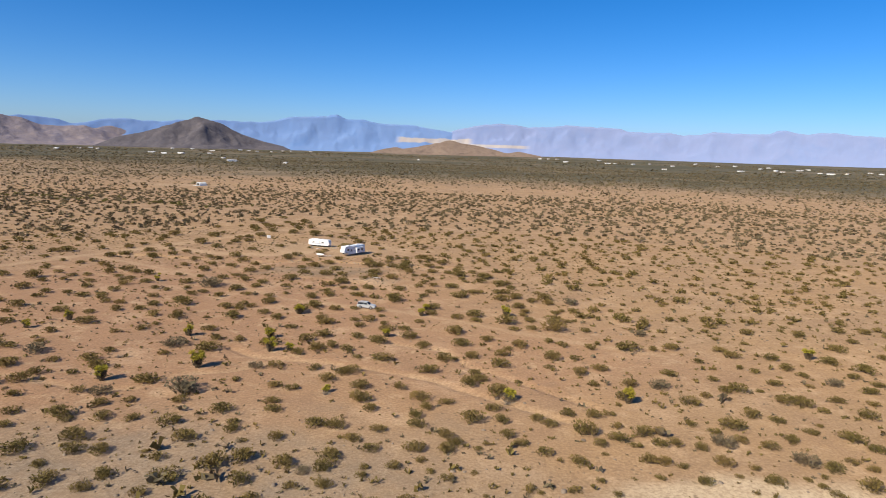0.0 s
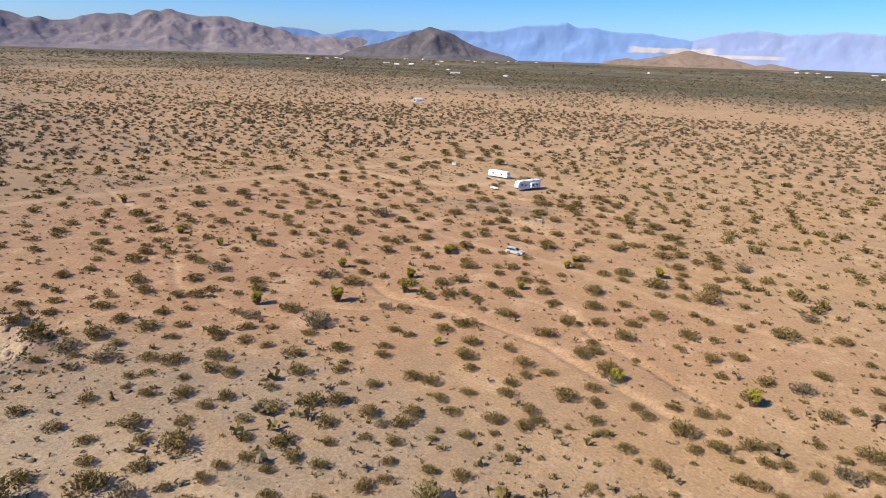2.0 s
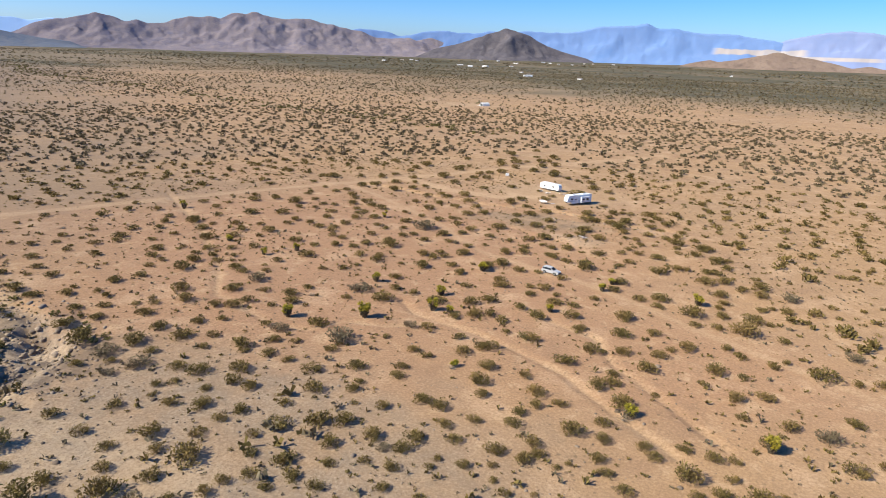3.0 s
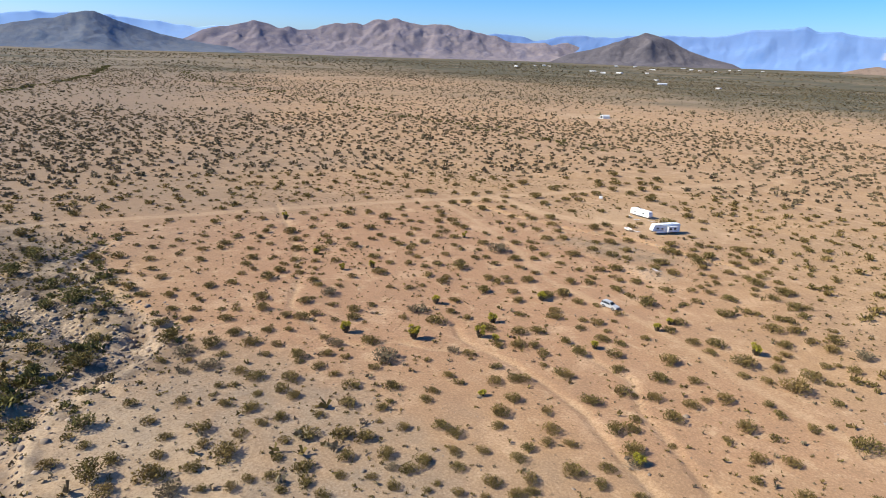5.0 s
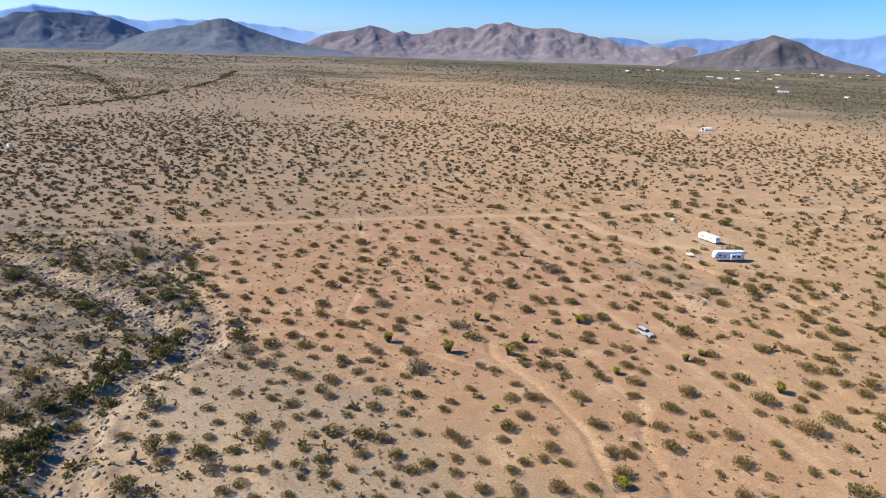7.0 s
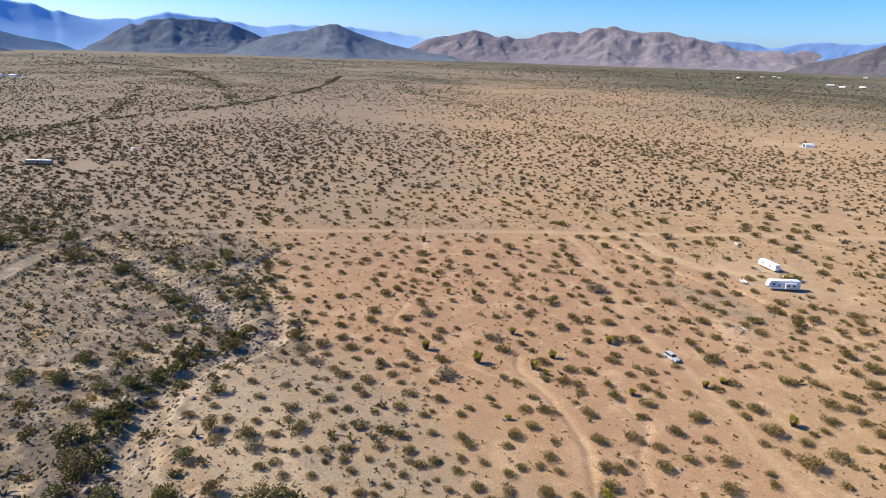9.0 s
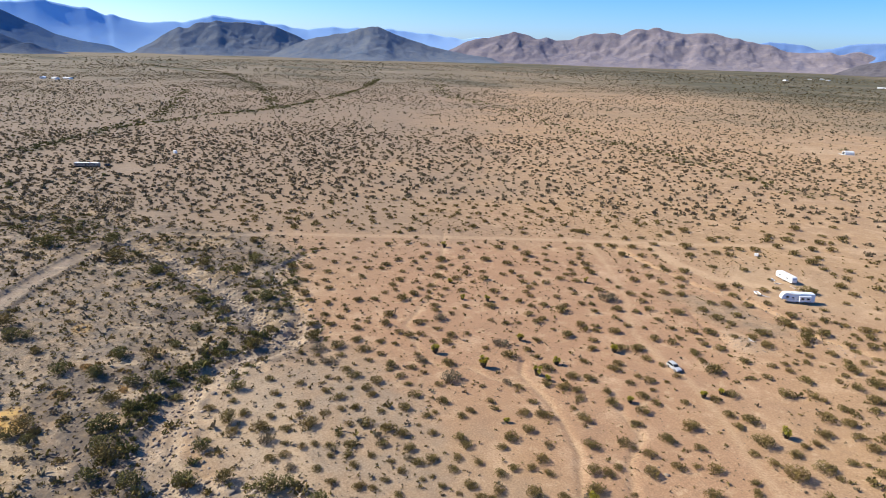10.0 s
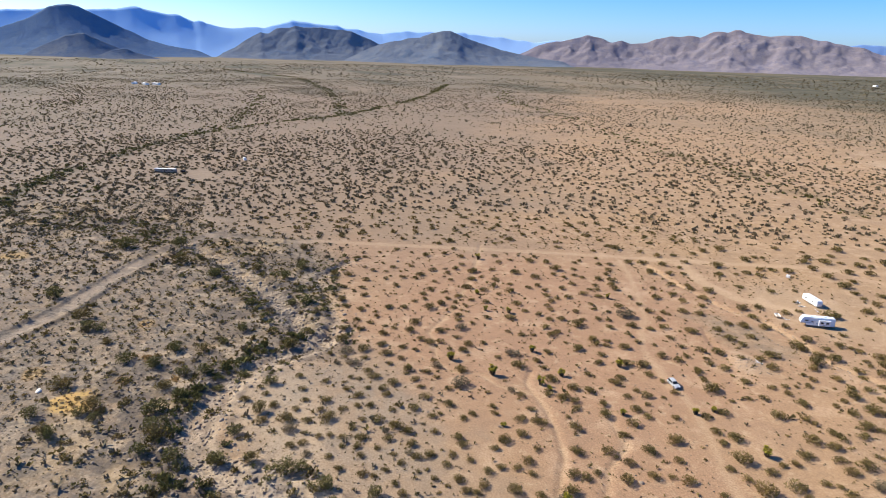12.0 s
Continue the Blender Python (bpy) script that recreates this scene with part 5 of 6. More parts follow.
# straw grass
blades = [tuft(np.random.RandomState(140 + i), 40, 0.3, 1.0, 0.35, 0.2) for i in range(4)]
gx0, gy0 = np.concatenate([rng.normal(cx, w * 0.42, 45) for cx, cy, w in STRAW]), np.concatenate([rng.normal(cy, w * 0.36, 45) for cx, cy, w in STRAW])
scatter("straw_grass", np.stack([gx0, gy0, rng.uniform(0.25, 0.6, len(gx0)), rng.uniform(0.6, 1.1, len(gx0))], -1), blades, M_STRAW, "dry golden straw grass patches beside the wash", "grass")


# ---- stones ----
M_STONE = (lambda k: k.done(k.mix(k.island(), (0.099, 0.072, 0.053), (0.251, 0.198, 0.152)), 0.9))(Nodes("stone"))
M_PALE = (lambda k: k.done(k.mix(k.ramp(k.noise(2.0), 0.4, 0.7), k.mix(k.island(), (0.152, 0.118, 0.091), (0.350, 0.281, 0.220)), (0.213, 0.167, 0.125)), 0.9))(Nodes("pale_rock"))

M_CREAM = (lambda k: k.done(k.mix(k.ramp(k.noise(1.6), 0.4, 0.7), k.mix(k.island(), (0.200, 0.155, 0.108), (0.470, 0.370, 0.258)), (0.33, 0.25, 0.168)), 0.9))(Nodes("cream_rock"))
M_WHITE_ROCK = (lambda k: k.done(k.mix(k.ramp(k.noise(2.5), 0.4, 0.7), (0.70, 0.66, 0.60), (0.56, 0.51, 0.45)), 0.85))(Nodes("white_rock"))


def stone(seed):
    r = np.random.RandomState(seed)
    t = np.arange(6) / 6 * 2 * np.pi
    ring = lambda rad, z: np.stack([np.cos(t) * rad * r.uniform(0.6, 1.3, 6), np.sin(t) * rad * r.uniform(0.5, 1.1, 6), z + r.uniform(-0.15, 0.15, 6)], -1)
    v = np.concatenate([ring(1.0, -0.2), ring(0.95, 0.3), ring(0.45, 0.6)])
    q = [(a + i, a + (i + 1) % 6, a + 6 + (i + 1) % 6, a + 6 + i) for a in (0, 6) for i in range(6)] + [(12, 13, 14, 15), (12, 15, 16, 17)]
    return v, np.array(q)


STONES = [stone(i) for i in range(8)]
tagged(mesh_object("boulder", STONES[0][0] * (1.3, 1.0, 0.85) + (-75.3, -12.6, float(height(-75.3, -12.6)) - 0.02), STONES[0][1], M_WHITE_ROCK), "smooth white boulder beside a golden straw patch", "boulder")
x, y = spread(rng, -170, 85, -30, 150, 1.7)
z = zone(x, y)
keep = (rng.rand(len(x)) < 0.07 + 0.8 * np.maximum(z["gravel"], 0.9 * z["grit"]) * (0.3 + fractal(x, y, 14, 71))) & wedge(x, y)
x, y = x[keep], y[keep]
scatter("stones", np.stack([x, y, np.clip(0.15 * np.exp(rng.normal(0, 0.5, len(x))), 0.06, 0.6), rng.uniform(0.7, 1.2, len(x))], -1), STONES, M_STONE, "loose brown stones lying on gravel", "stones")
x, y = spread(rng, -290, 14, -70, 100, 1.7)
d = np.minimum(away(x, y, WASH) - 2.5, np.minimum(away(x, y, BRANCH) - 1, away(x, y, BANK) + 1.5))
keep = (rng.rand(len(x)) < 0.85 * (1 - step(1, 10, np.abs(d)))) & (away(x, y, WASH) > 0.3)
x, y = x[keep], y[keep]
scatter("wash_rocks", np.stack([x, y, np.clip(0.32 * np.exp(rng.normal(0, 0.55, len(x))), 0.1, 0.85), rng.uniform(0.6, 1.2, len(x))], -1), STONES, M_PALE, "broken rocks along the banks of the dry wash", "rocks")
x, y = spread(rng, -115, 8, 0, 80, 1.0)
keep = rng.rand(len(x)) < 0.45 * zone(x, y)["bank"]
x, y = x[keep], y[keep]
scatter("bank_rocks", np.stack([x, y, np.clip(0.24 * np.exp(rng.normal(0, 0.5, len(x))), 0.1, 0.7), rng.uniform(0.7, 1.3, len(x))], -1), STONES, M_STONE, "dark broken rocks on the bank of the wash", "rocks")
x, y = spread(rng, -232, -82, 15, 75, 1.05, 0.7)
d = away(x, y, BRANCH)
keep = rng.rand(len(x)) < 0.75 * (1 - step(2, 7.5, d + (fractal(x, y, 7, 98) - 0.5) * 7))
x, y = x[keep], y[keep]
scatter("branch_boulders", np.stack([x, y, np.clip(0.24 * np.exp(rng.normal(0, 0.6, len(x))), 0.08, 0.9), rng.uniform(0.5, 1.1, len(x))], -1), STONES, M_CREAM, "cream boulders filling the side branch of the wash", "rocks")
x, y = spread(rng, -95, 12, 18, 78, 0.8)
d = away(x, y, WASH)
keep = rng.rand(len(x)) < 0.6 * (1 - step(0.5, 6, d + (fractal(x, y, 4, 99) - 0.5) * 6))
x, y = x[keep], y[keep]
scatter("wash_rocks", np.stack([x, y, np.clip(0.17 * np.exp(rng.normal(0, 0.5, len(x))), 0.07, 0.6), rng.uniform(0.6, 1.2, len(x))], -1), STONES, M_STONE, "small dark rocks strewn along the bed of the wash", "rocks")
x, y = rng.normal(-20, 3.5, 150), rng.normal(186, 3, 150)
scatter("caliche_rubble", np.stack([x, y, rng.uniform(0.08, 0.3, 150), rng.uniform(0.6, 1.1, 150)], -1), STONES, M_PALE, "pale caliche rubble round an old dig", "rocks")
x, y = rng.uniform(-125, 20, 2600), rng.uniform(180, 225, 2600)
keep = np.minimum(away(x, y, [(-18, 212), (-9, 208.5), (-5, 210), (3, 210)]), np.minimum(away(x, y, GULLY), np.minimum(away(x, y, GULLY_B), away(x, y, [(-49, 205), (-38, 207), (-28, 208)])))) < 1.8
scatter("caliche_rubble", np.stack([x, y, rng.uniform(0.1, 0.4, 2600), rng.uniform(0.6, 1.1, 2600)], -1)[keep], STONES, M_PALE, "pale rocks in a line across the sand", "rocks")


# ---- yuccas ----
def rod(bm, a, b, r0, r1, sides=7):
    a, b = Vector(a), Vector(b)
    d = (b - a).normalized()
    s = d.cross(Vector((0.3, 0.9, 0.1))).normalized()
    t = d.cross(s)
    rows = [[bm.verts.new(p + (s * math.cos(6.2832 * i / sides) + t * math.sin(6.2832 * i / sides)) * r) for i in range(sides)] for p, r in ((a, r0), ((a + b) / 2, (r0 + r1) / 2 * 1.08), (b, r1))]
    for lo, hi in zip(rows, rows[1:]):
        for i in range(sides):
            bm.faces.new((lo[i], lo[(i + 1) % sides], hi[(i + 1) % sides], hi[i]))
    bm.faces.new(rows[-1])
    return bm


def blade_mesh(name, seed, n, size, material, low):
    """A ball of stiff pointed blades; low: how far they hang."""
    r = np.random.RandomState(seed)
    d = r.normal(0, 1, (n, 3))
    d[:, 2] = np.abs(d[:, 2]) * 1.1 - low
    d /= np.linalg.norm(d, axis=1)[:, None]
    side = np.cross(d, r.normal(0, 1, (n, 3)))
    side /= np.linalg.norm(side, axis=1)[:, None]
    l = (size * r.uniform(0.75, 1.15, n))[:, None]
    tip = d * l + np.array([0, 0, -0.04])
    v = np.stack([d * l * 0.3 - side * 0.045, d * l * 0.3 + side * 0.045, tip + side * 0.014, tip - side * 0.014], 1)
    return mesh_data(name, v.reshape(-1, 3), np.arange(4 * n).reshape(-1, 4), material, False)


ROSETTES = [blade_mesh("rosette", i, 120, 0.62, M_BLADE, 0.35) for i in range(5)]
SKIRTS = [blade_mesh("dead_leaf_skirt", 20 + i, 70, 0.45, M_TRUNK, 1.3) for i in range(3)]


def yucca(x, y, size, heads, seed, label):
    r = random.Random(seed)
    away_y = math.hypot(60 - x, 15 - y)
    x, y = x + (60 - x) / away_y * 0.7 * size, y + (15 - y) / away_y * 0.7 * size
    root = thing("yucca", pose(x, y, level(x, y), 0, 0, r.uniform(0, 360)), label, "yucca", "yuccas on the flat")
    bm = bmesh.new()
    tops = []
    for i in range(heads):
        a = 6.283 * i / heads + r.uniform(-0.5, 0.5)
        h = size * r.uniform(0.5, 0.95)
        foot = (math.cos(a) * 0.08 * size, math.sin(a) * 0.08 * size, -0.1)
        elbow = (math.cos(a) * 0.16 * size, math.sin(a) * 0.16 * size, h * 0.5)
        top = (math.cos(a) * 0.28 * size, math.sin(a) * 0.28 * size, h)
        rod(bm, foot, elbow, 0.22, 0.2), rod(bm, elbow, top, 0.2, 0.15)
        tops.append(top)
    part("trunk", bm, M_TRUNK, root, "dark shaggy trunk")
    for i, top in enumerate(tops):
        k = 0.85 + 0.5 * r.random()
        spin = pose(0, 0, 0, r.uniform(-15, 15), r.uniform(-15, 15), r.uniform(0, 360))
        part("rosette", ROSETTES[(seed + i) % 5], M_BLADE, root, "", Matrix.Translation(top) @ spin @ Matrix.Diagonal((k, k, k, 1)))
        part("dead_leaf_skirt", SKIRTS[(seed + i) % 3], M_TRUNK, root, "brown dead leaf skirt", Matrix.Translation(Vector(top) * 0.8) @ spin @ Matrix.Diagonal((k, k, k, 1)))
        if top[2] > 1.0:
            part("dead_leaf_skirt", SKIRTS[(seed + i + 1) % 3], M_TRUNK, root, "brown dead leaf skirt", Matrix.Translation(Vector(top) * 0.5) @ spin @ Matrix.Diagonal((k * 1.1, k * 1.1, k * 1.2, 1)))
    return root


for i, (x, y, size, heads) in enumerate([(-43.3, 109.8, 2.9, 6), (-56.3, 101.6, 2.5, 6), (-33, 120.2, 2.6, 4), (-35.2, 128.6, 2.3, 4), (-52.4, 128.1, 2.1, 3), (-143.9, 152.2, 2.6, 4), (-103.5, 132.5, 1.7, 3), (-87, 128.2, 1.8, 3), (-82.2, 135.5, 2.1, 4), (-83.2, 179.7, 2.2, 3), (-4.4, 151, 1.7, 4), (16.3, 154.3, 2.3, 4), (13.1, 99.6, 1.7, 3), (-33.9, 148.5, 2.2, 6), (-17, 99.5, 1.0, 2), (32.4, 100.5, 2.2, 5), (76.2, 127.4, 2.4, 4), (-28.6, 120.3, 1.2, 2), (-10.9, 132.2, 1.6, 3), (-3.5, 156.5, 1.5, 4)]):
    yucca(x, y, size, heads, i, "tall many-headed yucca with yellow-green rosettes" if size > 2.3 else "small yucca with yellow-green spiky rosettes")


# ---- acacias along the wash ----
def acacia(x, y, r, seed, tall):
    k = random.Random(seed)
    leaf = M_TREE if seed % 4 else M_BUSH
    root = thing("acacia_shrub", pose(x, y, level(x, y), 0, 0, k.uniform(0, 360)), "large dark green thorny shrub beside the dry wash" if tall > 0.7 else "broad dusty green shrub beside the dry wash", "shrub", "shrubs along the wash")
    bm = bmesh.new()
    for i in range(6):
        a = i * 1.05 + k.uniform(-0.3, 0.3)
        rod(bm, (0.05 * math.cos(a), 0.05 * math.sin(a), -0.1), (0.6 * r * math.cos(a), 0.6 * r * math.sin(a), 0.75 * r * tall), 0.08, 0.03, 5)
    part("trunk", bm, M_STEM, root, "bundle of grey-brown stems")
    v, q = tuft(np.random.RandomState(500 + seed), 700, 0.1, 1.0, tall)
    part("crown", mesh_data("crown", v * r, q, leaf), leaf, root)


for i, (x, y, r) in enumerate(ACACIAS + ACACIAS_UP):
    acacia(x, y, r * 1.22, i, 1.0 if i % 3 else 0.75)

# dead brush
M_DEADWOOD = plain("dead_wood", (0.22, 0.18, 0.14), 0.9, 0, 0.2, 5)
for i, (x, y, r) in enumerate([(13.1, 97.5, 1.6), (-10.3, 116.5, 1.3), (-16.4, 97.9, 0.9), (-150, 115, 1.2), (-58, 112, 1.0)]):
    k = random.Random(900 + i)
    pile = thing("dead_bush", pose(x, y, level(x, y)), "bare grey dead bush lying on the sand", "dead bush", "dead bushes on the flat")
    bm = bmesh.new()
    for j in range(46):
        a, b, l = k.uniform(0, 6.283), k.uniform(0.1, 0.8), r * k.uniform(0.6, 1.1)
        foot = (k.uniform(-0.3, 0.3) * r, k.uniform(-0.3, 0.3) * r, 0.0)
        rod(bm, foot, (foot[0] + l * math.cos(a) * math.cos(b), foot[1] + l * math.sin(a) * math.cos(b), 0.1 + 0.7 * l * math.sin(b)), 0.035, 0.012, 4)
    part("twigs", bm, M_DEADWOOD, pile)

# tree lines along far washes
trees = []
for line, n, w in zip(DRAINS, (1300, 800, 420, 260), (9, 15, 18, 14)):
    seg = [math.dist(a, b) for a, b in zip(line, line[1:])]
    for i in range(n):
        s = rng.uniform(0, sum(seg))
        j = 0
        while s > seg[j]:
            s -= seg[j]
            j += 1
        (ax, ay), (bx, by) = line[j], line[j + 1]
        f = s / seg[j]
        trees.append((ax + (bx - ax) * f + rng.normal(0, w * 0.5), ay + (by - ay) * f + rng.normal(0, w * 0.5), rng.uniform(0.8, 2.2), rng.uniform(0.9, 1.5)))
trees = np.array(trees)
x, y = spread(rng, -1100, -330, -190, 30, 9.0)
ok = (rng.rand(len(x)) < 0.9 * step(0.5, 0.68, fractal(x, y, 70, 93)) * step(-60, 60, -y - 30 + 0.1 * (x + 700))) & wedge(x, y)
extra = sized(x[ok], y[ok], 1.7)
keep = rng.rand(len(trees)) < step(0.2, 0.5, fractal(trees[:, 0], trees[:, 1], 45, 97))
trees = np.concatenate([trees[keep], extra])
scatter("drainage_trees", trees, LOD1, M_TREE, "dark green shrub lines along far dry washes", "shrubs")


# ---- vehicles and trailers ----
M_WHITE = plain("white_paint", (0.80, 0.80, 0.79), 0.35, 0, 0.06, 0.8)
M_SIDING = plain("bluish_white_siding", (0.70, 0.75, 0.80), 0.4, 0, 0.06, 0.8)
M_SILVER = plain("silver_paint", (0.50, 0.51, 0.52), 0.35, 0.2, 0.06, 1.2)
M_GLASS = plain("dark_glass", (0.02, 0.025, 0.03), 0.08, 0, 0.03, 3)
M_TYRE = plain("tyre_rubber", (0.025, 0.025, 0.025), 0.85, 0, 0.2, 6)
M_RIM = plain("rim_alloy", (0.55, 0.55, 0.56), 0.35, 0.8, 0.1, 6)
M_DARK = plain("dark_plastic", (0.035, 0.035, 0.037), 0.6, 0, 0.15, 4)
M_RED = plain("red_lens", (0.45, 0.02, 0.015), 0.2, 0, 0.02)
M_CLEAR = plain("clear_lens", (0.75, 0.76, 0.78), 0.15, 0, 0.02)
M_STRIPE = plain("grey_blue_stripe", (0.28, 0.36, 0.48), 0.4, 0, 0.08)
M_STEEL = plain("weathered_steel", (0.30, 0.29, 0.28), 0.5, 0.7, 0.25, 3)
M_WOOD = plain("grey_boards", (0.36, 0.29, 0.22), 0.85, 0, 0.25, 4)
M_CONCRETE = plain("pale_concrete", (0.55, 0.56, 0.57), 0.85, 0, 0.15, 0.6)
M_ROOF = plain("brown_roofing", (0.30, 0.24, 0.20), 0.85, 0, 0.2, 0.3)


def box(sx, sy, sz, x=0, y=0, z=0, bevel=0.02, bm=None):
    """A bevelled box whose base centre is at x, y, z."""
    bm = bm or bmesh.new()
    vs = bmesh.ops.create_cube(bm, size=1)["verts"]
    for v in vs:
        v.co = Vector((v.co.x * sx + x, v.co.y * sy + y, (v.co.z + 0.5) * sz + z))
    if bevel:
        es = list({e for v in vs for e in v.link_edges})
        bmesh.ops.bevel(bm, geom=es, offset=bevel, segments=2, affect="EDGES")
    return bm


def prism(profile, width, inset=None, bevel=0.04):
    """A side profile of (x, z) drawn out across y; inset narrows single profile points."""
    bm = bmesh.new()
    inset = inset or [0] * len(profile)
    a = [bm.verts.new((x, -width / 2 + i, z)) for (x, z), i in zip(profile, inset)]
    b = [bm.verts.new((x, width / 2 - i, z)) for (x, z), i in zip(profile, inset)]
    n = len(profile)
    bm.faces.new(a), bm.faces.new(b[::-1])
    for i in range(n):
        bm.faces.new((a[(i + 1) % n], a[i], b[i], b[(i + 1) % n]))
    bmesh.ops.recalc_face_normals(bm, faces=bm.faces)
    if bevel:
        bmesh.ops.bevel(bm, geom=list(bm.edges), offset=bevel, segments=2, affect="EDGES")
    return bm


def disc(r, w, x, y, z, bevel=0.03, sides=20):
    bm = bmesh.new()
    bmesh.ops.create_cone(bm, cap_ends=True, segments=sides, radius1=r, radius2=r, depth=w)
    bmesh.ops.rotate(bm, verts=bm.verts, matrix=Matrix.Rotation(radians(90), 3, "X"))
    bmesh.ops.bevel(bm, geom=[e for e in bm.edges if len(e.link_faces) == 2 and any(len(f.verts) > 4 for f in e.link_faces)], offset=bevel, segments=2, affect="EDGES")
    bmesh.ops.translate(bm, verts=bm.verts, vec=(x, y, z))
    return bm


def quad(points):
    """A thin pane through four corners, 12 mm thick."""
    bm = bmesh.new()
    p = [Vector(q) for q in points]
    n = (p[1] - p[0]).cross(p[2] - p[0]).normalized() * 0.012
    lo, hi = [bm.verts.new(q) for q in p], [bm.verts.new(q + n) for q in p]
    bm.faces.new(lo[::-1]), bm.faces.new(hi)
    for i in range(4):
        bm.faces.new((lo[i], lo[(i + 1) % 4], hi[(i + 1) % 4], hi[i]))
    return bm


def wheel(x, y, r, w, parent):
    t = part("wheel", disc(r, w, x, y, r), M_TYRE, parent)
    part("rim", disc(r * 0.62, w + 0.03, x, y, r, 0.02, 14), M_RIM, t, "alloy rim")


def suv(name, m, paint, label):
    c = thing(name, m, label, "car")
    body = [(-2.28, 0.42), (-2.34, 0.62), (-2.32, 0.98), (-2.2, 1.08), (0.95, 1.08), (1.55, 1.04), (2.12, 0.92), (2.33, 0.74), (2.36, 0.45), (2.2, 0.32), (-2.1, 0.32)]
    b = part("body", prism(body, 1.84, [0.06, 0.02, 0.02, 0.05, 0.05, 0.08, 0.14, 0.16, 0.12, 0.1, 0.08], 0.035), paint, c)
    part("cabin", prism([(-2.22, 1.06), (0.98, 1.06), (0.18, 1.64), (-0.3, 1.70), (-1.75, 1.69), (-2.02, 1.60)], 1.74, [0.03, 0.05, 0.17, 0.18, 0.18, 0.17], 0.03), paint, c)
    for s in (-1, 1):
        for x0, x1, u0, u1, label2 in ((-0.45, 0.66, -0.42, 0.14, ""), (-1.45, -0.52, -1.42, -0.5, ""), (-2.05, -1.52, -1.9, -1.5, "")):
            pts = [(x0, s * 0.868, 1.12), (x1, s * 0.862, 1.12), (u1, s * 0.735, 1.58), (u0, s * 0.735, 1.58)]
            part("side_window", quad(pts if s < 0 else pts[::-1]), M_GLASS, c)
        part("headlight", box(0.16, 0.36, 0.14, 2.22, s * 0.62, 0.76), M_CLEAR, c, "clear headlight")
        part("tail_light", box(0.1, 0.18, 0.4, -2.28, s * 0.76, 0.85), M_RED, c, "red tail light")
        part("mirror", box(0.14, 0.2, 0.16, 0.62, s * 0.98, 1.1, 0.03), paint, c)
        part("roof_rail", rod(bmesh.new(), (-1.6, s * 0.66, 1.73), (-0.2, s * 0.66, 1.73), 0.025, 0.025), M_DARK, c, "dark roof rail")
        for x in (-1.36, 1.42):
            part("wheel_arch", disc(0.41, 0.06, x, s * 0.9, 0.38, 0.01, 18), M_DARK, c, "dark wheel arch")
            wheel(x, s * 0.86, 0.36, 0.24, c)
    part("windshield", quad([(0.92, -0.74, 1.12), (0.92, 0.74, 1.12), (0.24, 0.63, 1.6), (0.24, -0.63, 1.6)]), M_GLASS, c)
    part("rear_window", quad([(-2.2, 0.7, 1.14), (-2.2, -0.7, 1.14), (-2.04, -0.6, 1.56), (-2.04, 0.6, 1.56)]), M_GLASS, c)
    part("grille", box(0.06, 0.8, 0.22, 2.33, 0, 0.55), M_DARK, c, "dark grille")
    part("bumper", box(0.14, 1.6, 0.16, 2.32, 0, 0.34), M_DARK, c, "dark lower bumper")
    part("bumper", box(0.14, 1.6, 0.2, -2.32, 0, 0.38), M_DARK, c, "dark lower bumper")
    return c


CAR_AT = (-18.0, 155.0)
suv("car", pose(*CAR_AT, level(*CAR_AT) - 0.02, 0, 0, -12), M_SILVER, "silver-white SUV parked on a sandy trail")


def pane(x, z, w, h, y, parent, s=-1):
    f = part("window", box(w + 0.12, 0.04, h + 0.12, x, y + s * 0.02, z - 0.06, 0.01), M_WHITE, parent, "white window frame")
    part("pane", box(w, 0.03, h, x, y + s * 0.045, z, 0), M_GLASS, f, "dark glass pane")


